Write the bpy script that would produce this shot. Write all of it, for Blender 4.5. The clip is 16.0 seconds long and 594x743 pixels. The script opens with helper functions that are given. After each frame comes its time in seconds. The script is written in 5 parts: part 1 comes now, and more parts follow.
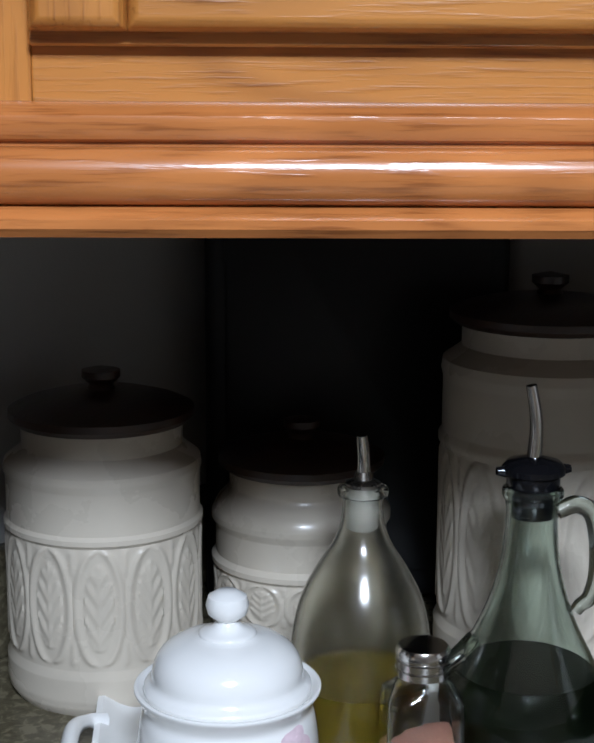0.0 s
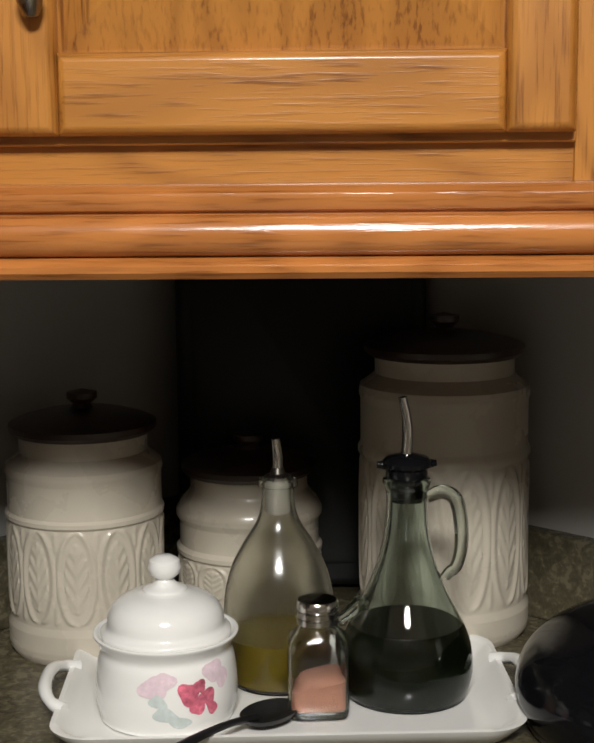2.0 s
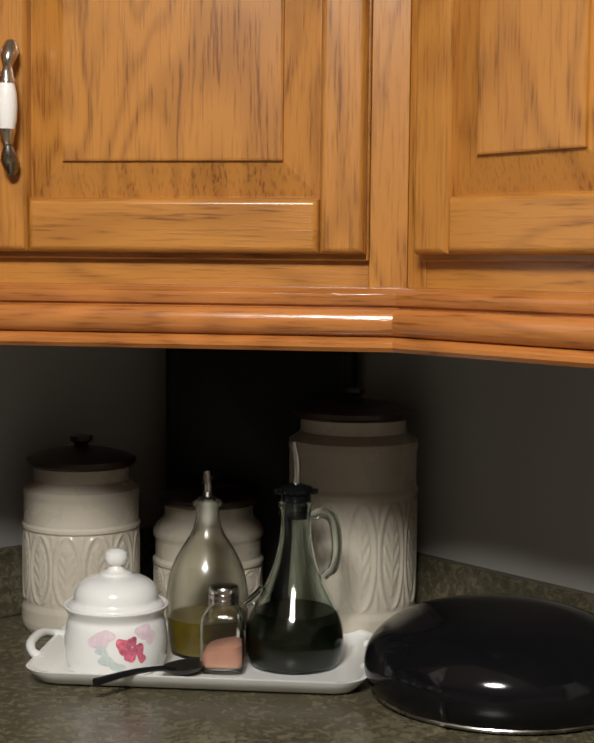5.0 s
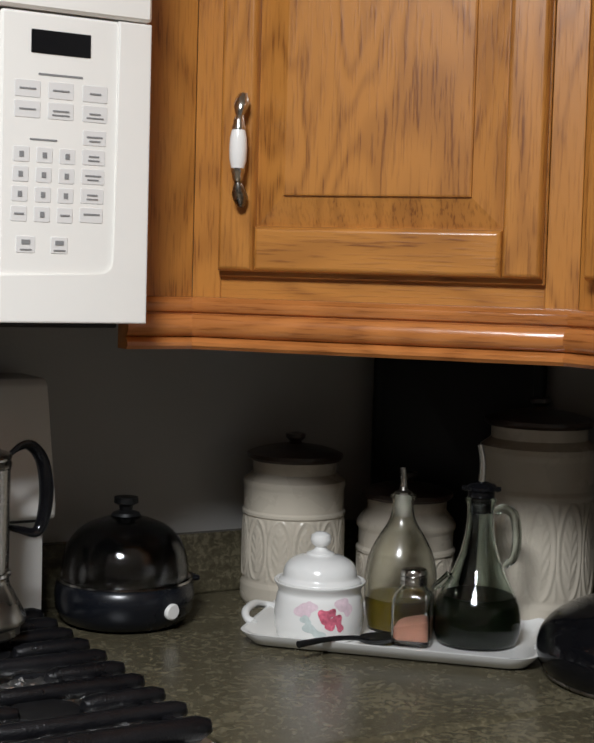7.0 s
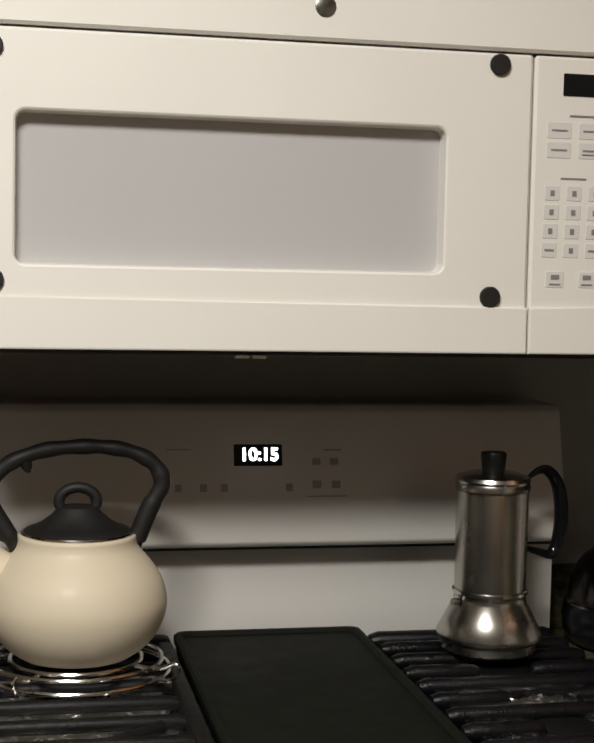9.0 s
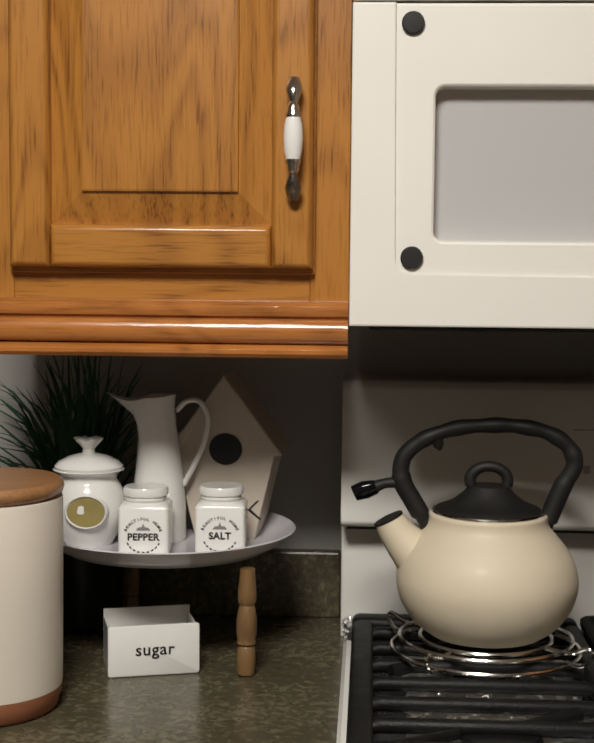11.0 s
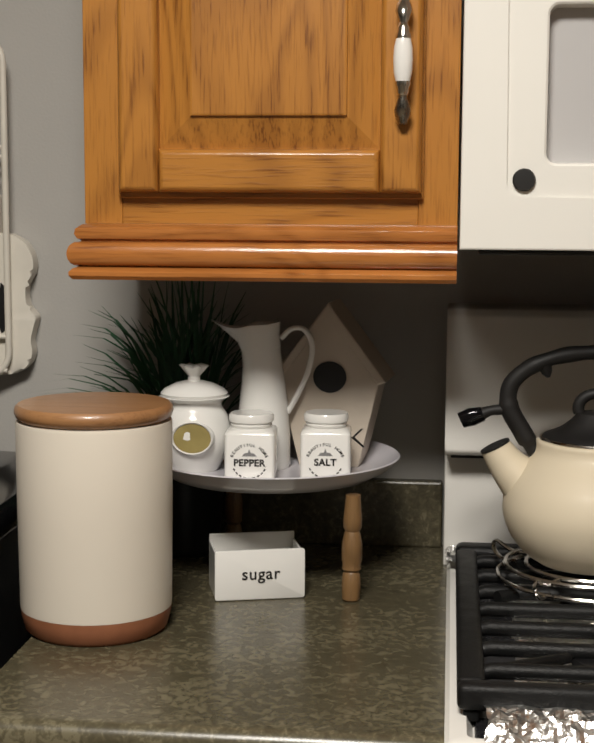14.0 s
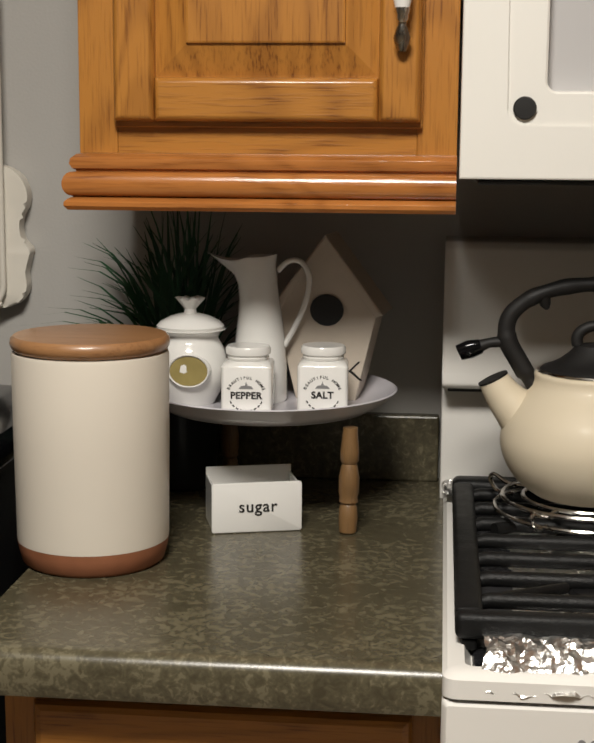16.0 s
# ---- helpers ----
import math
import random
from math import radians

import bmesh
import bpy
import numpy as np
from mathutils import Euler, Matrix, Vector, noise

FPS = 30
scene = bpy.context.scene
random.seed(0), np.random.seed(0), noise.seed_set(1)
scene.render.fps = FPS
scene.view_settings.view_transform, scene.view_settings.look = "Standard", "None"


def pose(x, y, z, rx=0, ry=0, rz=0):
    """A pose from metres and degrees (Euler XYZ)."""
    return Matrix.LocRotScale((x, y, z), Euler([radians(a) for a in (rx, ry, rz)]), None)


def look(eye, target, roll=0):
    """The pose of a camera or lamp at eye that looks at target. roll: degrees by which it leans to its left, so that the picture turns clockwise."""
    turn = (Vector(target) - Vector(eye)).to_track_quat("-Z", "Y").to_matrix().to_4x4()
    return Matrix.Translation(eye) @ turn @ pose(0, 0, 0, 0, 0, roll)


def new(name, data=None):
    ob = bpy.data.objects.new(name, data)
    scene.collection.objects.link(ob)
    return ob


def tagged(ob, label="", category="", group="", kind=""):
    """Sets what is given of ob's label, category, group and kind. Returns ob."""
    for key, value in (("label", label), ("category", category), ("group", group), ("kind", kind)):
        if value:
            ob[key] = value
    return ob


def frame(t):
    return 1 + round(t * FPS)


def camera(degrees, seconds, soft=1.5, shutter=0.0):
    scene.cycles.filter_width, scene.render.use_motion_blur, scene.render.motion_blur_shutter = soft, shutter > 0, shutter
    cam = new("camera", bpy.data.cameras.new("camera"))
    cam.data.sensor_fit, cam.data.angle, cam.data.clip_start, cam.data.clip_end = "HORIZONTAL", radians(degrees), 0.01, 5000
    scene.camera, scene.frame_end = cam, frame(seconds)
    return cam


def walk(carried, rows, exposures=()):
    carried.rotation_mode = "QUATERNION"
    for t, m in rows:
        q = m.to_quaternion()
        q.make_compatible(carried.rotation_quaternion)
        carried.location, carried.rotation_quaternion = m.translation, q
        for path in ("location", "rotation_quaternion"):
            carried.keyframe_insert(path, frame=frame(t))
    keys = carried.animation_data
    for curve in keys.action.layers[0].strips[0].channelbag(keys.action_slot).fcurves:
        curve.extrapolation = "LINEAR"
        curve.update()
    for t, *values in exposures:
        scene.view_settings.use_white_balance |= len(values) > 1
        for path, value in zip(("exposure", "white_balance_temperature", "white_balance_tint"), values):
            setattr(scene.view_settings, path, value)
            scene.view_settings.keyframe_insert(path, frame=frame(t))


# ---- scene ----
cam = camera(24.0, 16.0, soft=2.2)
PATH = [
    (0, (0.099, -0.83, 1.335), (1.583, 0.451, 0.939), 0.3),
    (0.5, (0.066, -0.936, 1.341), (1.501, 0.398, 0.937), 0.2),
    (1, (0.025, -1.04, 1.334), (1.432, 0.328, 0.95), 0.1),
    (1.5, (-0.001, -1.08, 1.338), (1.398, 0.304, 0.983), -0.2),
    (2, (-0.01, -1.08, 1.345), (1.415, 0.291, 1.042), -0.5),
    (2.5, (-0.02, -1.073, 1.354), (1.429, 0.278, 1.079), -0.5),
    (3, (-0.071, -1.113, 1.356), (1.394, 0.227, 1.117), -0.6),
    (3.5, (-0.093, -1.174, 1.361), (1.351, 0.19, 1.13), -0.1),
    (4, (-0.059, -1.303, 1.352), (1.278, 0.17, 1.145), 0.6),
    (4.2, (-0.066, -1.354, 1.349), (1.247, 0.143, 1.161), 0.5),
    (6.3, (-0.197, -1.715, 1.352), (0.965, -0.092, 1.215), 1.5),
    (6.5, (-0.198, -1.717, 1.352), (0.92, -0.064, 1.217), 1.6),
    (7, (-0.21, -1.73, 1.357), (0.789, -0.003, 1.219), 1.6),
    (7.5, (-0.226, -1.753, 1.358), (0.627, 0.051, 1.227), 1.6),
    (8, (-0.234, -1.776, 1.364), (0.449, 0.099, 1.235), 1.8),
    (8.5, (-0.263, -1.774, 1.367), (0.266, 0.151, 1.242), 1.8),
    (9, (-0.303, -1.759, 1.375), (0.101, 0.196, 1.242), 1.2),
    (9.5, (-0.329, -1.752, 1.372), (-0.059, 0.225, 1.24), 0.9),
    (10, (-0.349, -1.743, 1.379), (-0.214, 0.247, 1.226), 0.7),
    (10.2, (-0.348, -1.738, 1.38), (-0.271, 0.254, 1.219), 0.7),
    (12.3, (-0.389, -1.742, 1.36), (-0.603, 0.238, 1.175), 0.1),
    (12.5, (-0.393, -1.743, 1.358), (-0.606, 0.237, 1.17), 0.1),
    (13, (-0.396, -1.747, 1.355), (-0.608, 0.232, 1.158), 0.1),
    (13.5, (-0.401, -1.749, 1.346), (-0.608, 0.229, 1.138), 0.2),
    (14, (-0.386, -1.741, 1.353), (-0.602, 0.232, 1.102), 0.3),
    (14.5, (-0.393, -1.738, 1.347), (-0.596, 0.233, 1.072), 0.4),
    (15, (-0.392, -1.738, 1.343), (-0.593, 0.229, 1.043), 0.4),
    (15.5, (-0.392, -1.735, 1.339), (-0.595, 0.229, 1.022), 0.5),
    (16, (-0.392, -1.735, 1.34), (-0.595, 0.227, 1.009), 0.4),
]
EXPOSURES = [(0.0, 0.8, 5100, 10), (1.0, 0.66, 5600, 10), (1.5, 0.65, 6100, 10), (4.0, 0.58, 6500, 10), (6.5, 0.48, 5900, 10), (7.0, 0.33, 5800, 10), (7.5, 0.25, 6200, 10), (8.5, -0.05, 6500, 10), (10.0, -0.34, 6500, 10), (12.5, -0.22, 6650, 10), (16.0, -0.18, 6650, 10)]
walk(cam, [(t, look(eye, target, roll)) for t, eye, target, roll in PATH], EXPOSURES)

# ---- light ----
world = bpy.data.worlds.new("night_room")
scene.world = world
world.use_nodes = True
world.node_tree.nodes["Background"].inputs[0].default_value = (0.9, 0.85, 0.75, 1)
world.node_tree.nodes["Background"].inputs[1].default_value = 0.02


def area(name, eye, target, size, watts, colour):
    d = bpy.data.lights.new(name, "AREA")
    d.shape, d.size, d.energy, d.color = "DISK", size, watts, colour
    ob = new(name, d)
    ob.matrix_world = look(eye, target)
    return ob


area("ceiling_lamp", (-0.58, -1.68, 2.41), (-0.58, -1.64, 0), 0.56, 56, (1.0, 0.965, 0.90))


# ---- materials ----
def material(name, colour, rough=0.5, metal=0.0, spec=0.5, coat=0.0, vary=0.06, scale=30.0, bump=0.0, bump_scale=120.0, trans=0.0, ior=1.45):
    m = bpy.data.materials.new(name)
    m.use_nodes = True
    n, l = m.node_tree.nodes, m.node_tree.links
    p = n["Principled BSDF"]
    p.inputs["Roughness"].default_value = rough
    p.inputs["Metallic"].default_value = metal
    p.inputs["Specular IOR Level"].default_value = spec
    p.inputs["Coat Weight"].default_value = coat
    p.inputs["Coat Roughness"].default_value = 0.08
    p.inputs["Transmission Weight"].default_value = trans
    p.inputs["IOR"].default_value = ior
    p.inputs["Base Color"].default_value = (*colour, 1)
    tc = n.new("ShaderNodeTexCoord")
    if vary:
        a, b = n.new("ShaderNodeTexNoise"), n.new("ShaderNodeTexNoise")
        a.inputs["Scale"].default_value, b.inputs["Scale"].default_value = scale, scale * 0.17
        a.inputs["Detail"].default_value = 6
        l.new(tc.outputs["Object"], a.inputs["Vector"])
        l.new(tc.outputs["Object"], b.inputs["Vector"])
        s = n.new("ShaderNodeMath")
        l.new(a.outputs["Fac"], s.inputs[0])
        l.new(b.outputs["Fac"], s.inputs[1])
        r = n.new("ShaderNodeMapRange")
        r.inputs["From Min"].default_value, r.inputs["From Max"].default_value = 0.7, 1.3
        l.new(s.outputs[0], r.inputs["Value"])
        mix = n.new("ShaderNodeMix")
        mix.data_type = "RGBA"
        l.new(r.outputs[0], mix.inputs["Factor"])
        mix.inputs["A"].default_value = (*[c * (1 - vary) for c in colour], 1)
        mix.inputs["B"].default_value = (*[min(1, c * (1 + vary)) for c in colour], 1)
        l.new(mix.outputs["Result"], p.inputs["Base Color"])
        rr = n.new("ShaderNodeMapRange")
        l.new(s.outputs[0], rr.inputs["Value"])
        rr.inputs["From Min"].default_value, rr.inputs["From Max"].default_value = 0.7, 1.3
        rr.inputs["To Min"].default_value, rr.inputs["To Max"].default_value = rough * 0.85, min(1, rough * 1.15)
        l.new(rr.outputs[0], p.inputs["Roughness"])
    if bump:
        t = n.new("ShaderNodeTexNoise")
        t.inputs["Scale"].default_value, t.inputs["Detail"].default_value = bump_scale, 4
        l.new(tc.outputs["Object"], t.inputs["Vector"])
        bm_ = n.new("ShaderNodeBump")
        bm_.inputs["Strength"].default_value, bm_.inputs["Distance"].default_value = bump, 0.002
        l.new(t.outputs["Fac"], bm_.inputs["Height"])
        l.new(bm_.outputs["Normal"], p.inputs["Normal"])
    return m


def oak(name, axis, dark=(0.150, 0.047, 0.008), light=(0.450, 0.190, 0.035), rough=0.33):
    """Varnished oak whose grain runs along the axis 0, 1 or 2 of the thing."""
    m = bpy.data.materials.new(name)
    m.use_nodes = True
    n, l = m.node_tree.nodes, m.node_tree.links
    p = n["Principled BSDF"]
    tc, info = n.new("ShaderNodeTexCoord"), n.new("ShaderNodeObjectInfo")
    shift = n.new("ShaderNodeVectorMath")
    shift.operation = "MULTIPLY_ADD"
    comb = n.new("ShaderNodeCombineXYZ")
    for i in range(3):
        l.new(info.outputs["Random"], comb.inputs[i])
    l.new(comb.outputs[0], shift.inputs[0])
    shift.inputs[1].default_value = (3.1, 5.3, 4.7)
    l.new(tc.outputs["Object"], shift.inputs[2])

    def noise_at(along, across, detail, dist=0.0):
        mp, t = n.new("ShaderNodeMapping"), n.new("ShaderNodeTexNoise")
        mp.inputs["Scale"].default_value = [along if i == axis else across for i in range(3)]
        l.new(shift.outputs[0], mp.inputs["Vector"])
        l.new(mp.outputs[0], t.inputs["Vector"])
        t.inputs["Scale"].default_value, t.inputs["Detail"].default_value, t.inputs["Distortion"].default_value = 1.0, detail, dist
        return t.outputs["Fac"]

    def math_(op, a, b):
        q = n.new("ShaderNodeMath")
        q.operation = op
        for i, v in enumerate((a, b)):
            if isinstance(v, (int, float)):
                q.inputs[i].default_value = v
            else:
                l.new(v, q.inputs[i])
        return q.outputs[0]
    # growth rings: bands of a smooth field that is long along the grain
    rings = math_("SINE", math_("MULTIPLY", noise_at(2.2, 8.0, 2.0, 0.5), 58.0), 0)
    rings = math_("POWER", math_("ADD", math_("MULTIPLY", rings, 0.5), 0.5), 1.8)
    pores = noise_at(24.0, 420.0, 3.0)
    pr = n.new("ShaderNodeMapRange")
    pr.inputs["From Min"].default_value, pr.inputs["From Max"].default_value = 0.50, 0.68
    l.new(pores, pr.inputs["Value"])
    broad = noise_at(3.0, 16.0, 2.0)
    f = math_("ADD", math_("MULTIPLY", rings, 0.43), math_("MULTIPLY", pr.outputs[0], 0.46))
    f = math_("ADD", f, math_("MULTIPLY", math_("SUBTRACT", broad, 0.5), 0.42))
    ramp = n.new("ShaderNodeValToRGB")
    ramp.color_ramp.elements[0].position, ramp.color_ramp.elements[1].position = 0.0, 1.0
    ramp.color_ramp.elements[0].color, ramp.color_ramp.elements[1].color = (*light, 1), (*dark, 1)
    e = ramp.color_ramp.elements.new(0.45)
    e.color = (*[a * 0.68 + b * 0.32 for a, b in zip(light, dark)], 1)
    l.new(f, ramp.inputs[0])
    l.new(ramp.outputs[0], p.inputs["Base Color"])
    p.inputs["Roughness"].default_value = rough
    p.inputs["Coat Weight"].default_value, p.inputs["Coat Roughness"].default_value = 0.35, 0.16
    b = n.new("ShaderNodeBump")
    b.inputs["Strength"].default_value, b.inputs["Distance"].default_value = 0.25, 0.0008
    l.new(f, b.inputs["Height"])
    l.new(b.outputs[0], p.inputs["Normal"])
    return m


def laminate(name):
    m = bpy.data.materials.new(name)
    m.use_nodes = True
    n, l = m.node_tree.nodes, m.node_tree.links
    p = n["Principled BSDF"]
    tc = n.new("ShaderNodeTexCoord")
    ramp = n.new("ShaderNodeValToRGB")
    a, v, c = n.new("ShaderNodeTexNoise"), n.new("ShaderNodeTexNoise"), n.new("ShaderNodeTexNoise")
    for t, s, d in ((a, 105, 8), (v, 14, 5), (c, 380, 3)):
        t.inputs["Scale"].default_value, t.inputs["Detail"].default_value = s, d
        l.new(tc.outputs["Object"], t.inputs["Vector"])
    a.inputs["Distortion"].default_value = 0.8
    s1, s2 = n.new("ShaderNodeMath"), n.new("ShaderNodeMath")
    s1.operation = s2.operation = "MULTIPLY_ADD"
    l.new(v.outputs["Fac"], s1.inputs[0])
    s1.inputs[1].default_value = 0.45
    l.new(a.outputs["Fac"], s1.inputs[2])
    l.new(c.outputs["Fac"], s2.inputs[0])
    s2.inputs[1].default_value = 0.3
    l.new(s1.outputs[0], s2.inputs[2])
    e = ramp.color_ramp.elements
    e[0].position, e[0].color = 0.62, (0.058, 0.049, 0.029, 1)
    e[1].position, e[1].color = 1.16, (0.145, 0.127, 0.080, 1)
    for q, col in ((0.80, (0.076, 0.065, 0.039, 1)), (0.93, (0.097, 0.084, 0.051, 1))):
        e.new(q).color = col
    mr = n.new("ShaderNodeMapRange")
    mr.inputs["From Min"].default_value, mr.inputs["From Max"].default_value = 0.0, 1.2
    l.new(s2.outputs[0], mr.inputs["Value"])
    for x in e:
        x.position = min(1.0, x.position / 1.2)
    l.new(mr.outputs[0], ramp.inputs[0])
    l.new(ramp.outputs[0], p.inputs["Base Color"])
    p.inputs["Roughness"].default_value = 0.27
    b = n.new("ShaderNodeBump")
    b.inputs["Strength"].default_value, b.inputs["Distance"].default_value = 0.12, 0.0006
    l.new(c.outputs["Fac"], b.inputs["Height"])
    l.new(b.outputs[0], p.inputs["Normal"])
    return m


def glass(name, colour, rough=0.02):
    m = bpy.data.materials.new(name)
    m.use_nodes = True
    p = m.node_tree.nodes["Principled BSDF"]
    p.inputs["Base Color"].default_value = (*colour, 1)
    p.inputs["Roughness"].default_value = rough
    p.inputs["Transmission Weight"].default_value = 1.0
    p.inputs["IOR"].default_value = 1.46
    return m


def glow(name, colour, strength):
    m = bpy.data.materials.new(name)
    m.use_nodes = True
    p = m.node_tree.nodes["Principled BSDF"]
    p.inputs["Base Color"].default_value = (0.02, 0.02, 0.02, 1)
    p.inputs["Emission Color"].default_value = (*colour, 1)
    p.inputs["Emission Strength"].default_value = strength
    return m


OAK_X, OAK_Y, OAK_Z = oak("oak_along", 0), oak("oak_deep", 1), oak("oak_upright", 2)
OAK_MD = oak("oak_moulding", 0, (0.19, 0.058, 0.012), (0.46, 0.172, 0.043), 0.22)
# cabinet bodies, undersides included, in a brown darker than the oak fronts
OAK_IN = material("dark_cabinet_body", (0.12, 0.06, 0.025), 0.6, vary=0.2)
PAINT = material("wall_paint", (0.44, 0.425, 0.40), 0.75, vary=0.03, scale=8, bump=0.15, bump_scale=260)
# paler than the other walls so the unseen south wall bounces more light
PAINT_BOUNCE = material("pale_bounce_paint", (0.74, 0.72, 0.68), 0.75, vary=0.03, scale=8)
CEIL = material("ceiling_paint", (0.78, 0.76, 0.72), 0.8, vary=0.03, scale=6)
# floor out of view; its brown is lifted to throw more light up
FLOOR = material("floor_vinyl", (0.30, 0.24, 0.17), 0.45, vary=0.15, scale=9)
COUNTER = laminate("stone_laminate")
ENAMEL = material("white_appliance_enamel", (0.78, 0.76, 0.72), 0.24, vary=0.015, scale=5)
PLASTIC_W = material("white_plastic", (0.80, 0.78, 0.73), 0.33, vary=0.02, scale=7, bump=0.03, bump_scale=500)
SCREEN = material("microwave_screen", (0.50, 0.49, 0.49), 0.22, vary=0.03, scale=3)
BLACK_GLOSS = material("black_gloss", (0.005, 0.005, 0.006), 0.10, spec=0.35, vary=0.1)
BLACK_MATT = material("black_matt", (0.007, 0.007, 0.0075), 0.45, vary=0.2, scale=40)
RUBBER = material("dark_rubber", (0.011, 0.010, 0.0095), 0.6, vary=0.15)
IRON = material("cast_iron", (0.005, 0.005, 0.006), 0.30, spec=0.35, vary=0.3, scale=60, bump=0.4, bump_scale=400)
IRON_DULL = material("dull_cast_iron", (0.006, 0.006, 0.006), 0.5, spec=0.3, vary=0.3, scale=60, bump=0.3, bump_scale=400)
GRIDDLE = material("griddle_coating", (0.008, 0.009, 0.0065), 0.62, spec=0.12, vary=0.15, scale=30, bump=0.1, bump_scale=500)
GREASY = material("burner_well", (0.016, 0.016, 0.018), 0.28, vary=0.6, scale=55, bump=0.5, bump_scale=90)
CHROME = material("polished_steel", (0.62, 0.60, 0.57), 0.16, metal=1.0, vary=0.08, scale=25)
STEEL = material("brushed_steel", (0.50, 0.475, 0.44), 0.26, metal=1.0, vary=0.12, scale=22)
NICKEL = material("aged_nickel", (0.30, 0.28, 0.25), 0.28, metal=1.0, vary=0.3, scale=90)
FOIL = material("aluminium_foil", (0.78, 0.77, 0.75), 0.32, metal=1.0, vary=0.05, bump=0.8, bump_scale=140)
PORCELAIN = material("porcelain", (0.80, 0.79, 0.76), 0.14, coat=0.4, vary=0.015)
CREAM = material("cream_glaze", (0.60, 0.545, 0.44), 0.24, coat=0.3, vary=0.05, scale=18)
STONEWARE = material("stoneware_glaze", (0.53, 0.475, 0.385), 0.28, coat=0.25, vary=0.10, scale=16)
KETTLE_CREAM = material("kettle_enamel", (0.70, 0.61, 0.46), 0.58, coat=0.04, vary=0.025, scale=10)
CAN_WHITE = material("matt_canister_white", (0.70, 0.64, 0.55), 0.45, vary=0.02, scale=12)
TERRACOTTA = material("terracotta", (0.30, 0.115, 0.055), 0.6, vary=0.12, scale=60)
LID_WOOD = oak("acacia_lid", 0, (0.22, 0.10, 0.04), (0.36, 0.18, 0.075), 0.4)
# dark brown wood, darkened further to hold the shade under the cabinets
SHADED_DARK_WOOD = oak("shaded_dark_lid_wood", 0, (0.012, 0.005, 0.003), (0.034, 0.014, 0.007), 0.38)
LEG_WOOD = oak("leg_wood", 2, (0.11, 0.058, 0.021), (0.22, 0.12, 0.046), 0.5)
LEAF = material("dark_leaf", (0.020, 0.085, 0.036), 0.45, vary=0.4, scale=14)
INK = material("black_print", (0.012, 0.011, 0.010), 0.5, vary=0)
GREYINK = material("grey_print", (0.22, 0.22, 0.22), 0.5, vary=0)
FAINT_INK = material("faint_print", (0.40, 0.39, 0.38), 0.5, vary=0)
PALE_KEY = material("key_print", (0.69, 0.675, 0.65), 0.35, vary=0)
ROSE = material("rose_print", (0.55, 0.13, 0.19), 0.25, coat=0.4, vary=0.5, scale=220)
ROSE_PALE = material("pale_rose_print", (0.72, 0.57, 0.62), 0.25, coat=0.4, vary=0.12, scale=220)
LEAF_PALE = material("pale_leaf_print", (0.56, 0.62, 0.60), 0.25, coat=0.4, vary=0.12, scale=220)
SALT_PINK = material("pink_salt", (0.72, 0.34, 0.24), 0.8, vary=0.12, scale=300, bump=0.6, bump_scale=700)
OLIVE_GOLD = material("brass_window", (0.30, 0.24, 0.09), 0.35, vary=0.15, scale=60)
GLASS_CLEAR = glass("clear_glass", (0.93, 0.95, 0.92))
GLASS_GREEN = glass("green_glass", (0.80, 0.88, 0.83))
GLASS_SMOKE = glass("smoky_dome", (0.80, 0.80, 0.80), 0.06)
GLASS_HAZY = glass("hazy_oil_glass", (0.90, 0.90, 0.84), 0.16)
OIL_GOLD = material("olive_oil", (0.20, 0.145, 0.008), 0.2, spec=0.2, vary=0)
OIL_DARK = material("dark_oil", (0.006, 0.009, 0.003), 0.3, spec=0.15, vary=0)
STOPPER = material("milky_stopper", (0.55, 0.54, 0.50), 0.35, vary=0.03)
CLOCK = glow("clock_digits", (0.85, 0.95, 1.0), 6.0)
LILAC_WHITE = material("plate_enamel", (0.62, 0.60, 0.64), 0.22, coat=0.3, vary=0.03)
BIRD_PAINT = material("birdhouse_paint", (0.55, 0.48, 0.40), 0.6, vary=0.06, scale=30, bump=0.15)
DECOR_WHITE = material("painted_wood_white", (0.72, 0.68, 0.60), 0.5, vary=0.06, scale=25)
NAVY = material("navy_plastic", (0.006, 0.007, 0.010), 0.25, vary=0.1)


# ---- mesh helpers ----
def thing(name, m=None, label="", category="", group="", kind=""):
    ob = new(name)
    ob.empty_display_size = 0.05
    ob.matrix_world = m or Matrix()
    return tagged(ob, label, category, group, kind)


def part(name, bm, mat, parent=None, label="", smooth=False, m=None):
    me = bpy.data.meshes.new(name)
    bmesh.ops.recalc_face_normals(bm, faces=bm.faces)
    bm.to_mesh(me)
    bm.free()
    me.materials.append(mat)
    if smooth:
        me.polygons.foreach_set("use_smooth", [True] * len(me.polygons))
        me.set_sharp_from_angle(angle=radians(38))
    ob = new(name, me)
    if parent is not None:
        ob.parent = parent
    if m is not None:
        ob.matrix_local = m
    if label:
        ob["label"] = label
    return ob


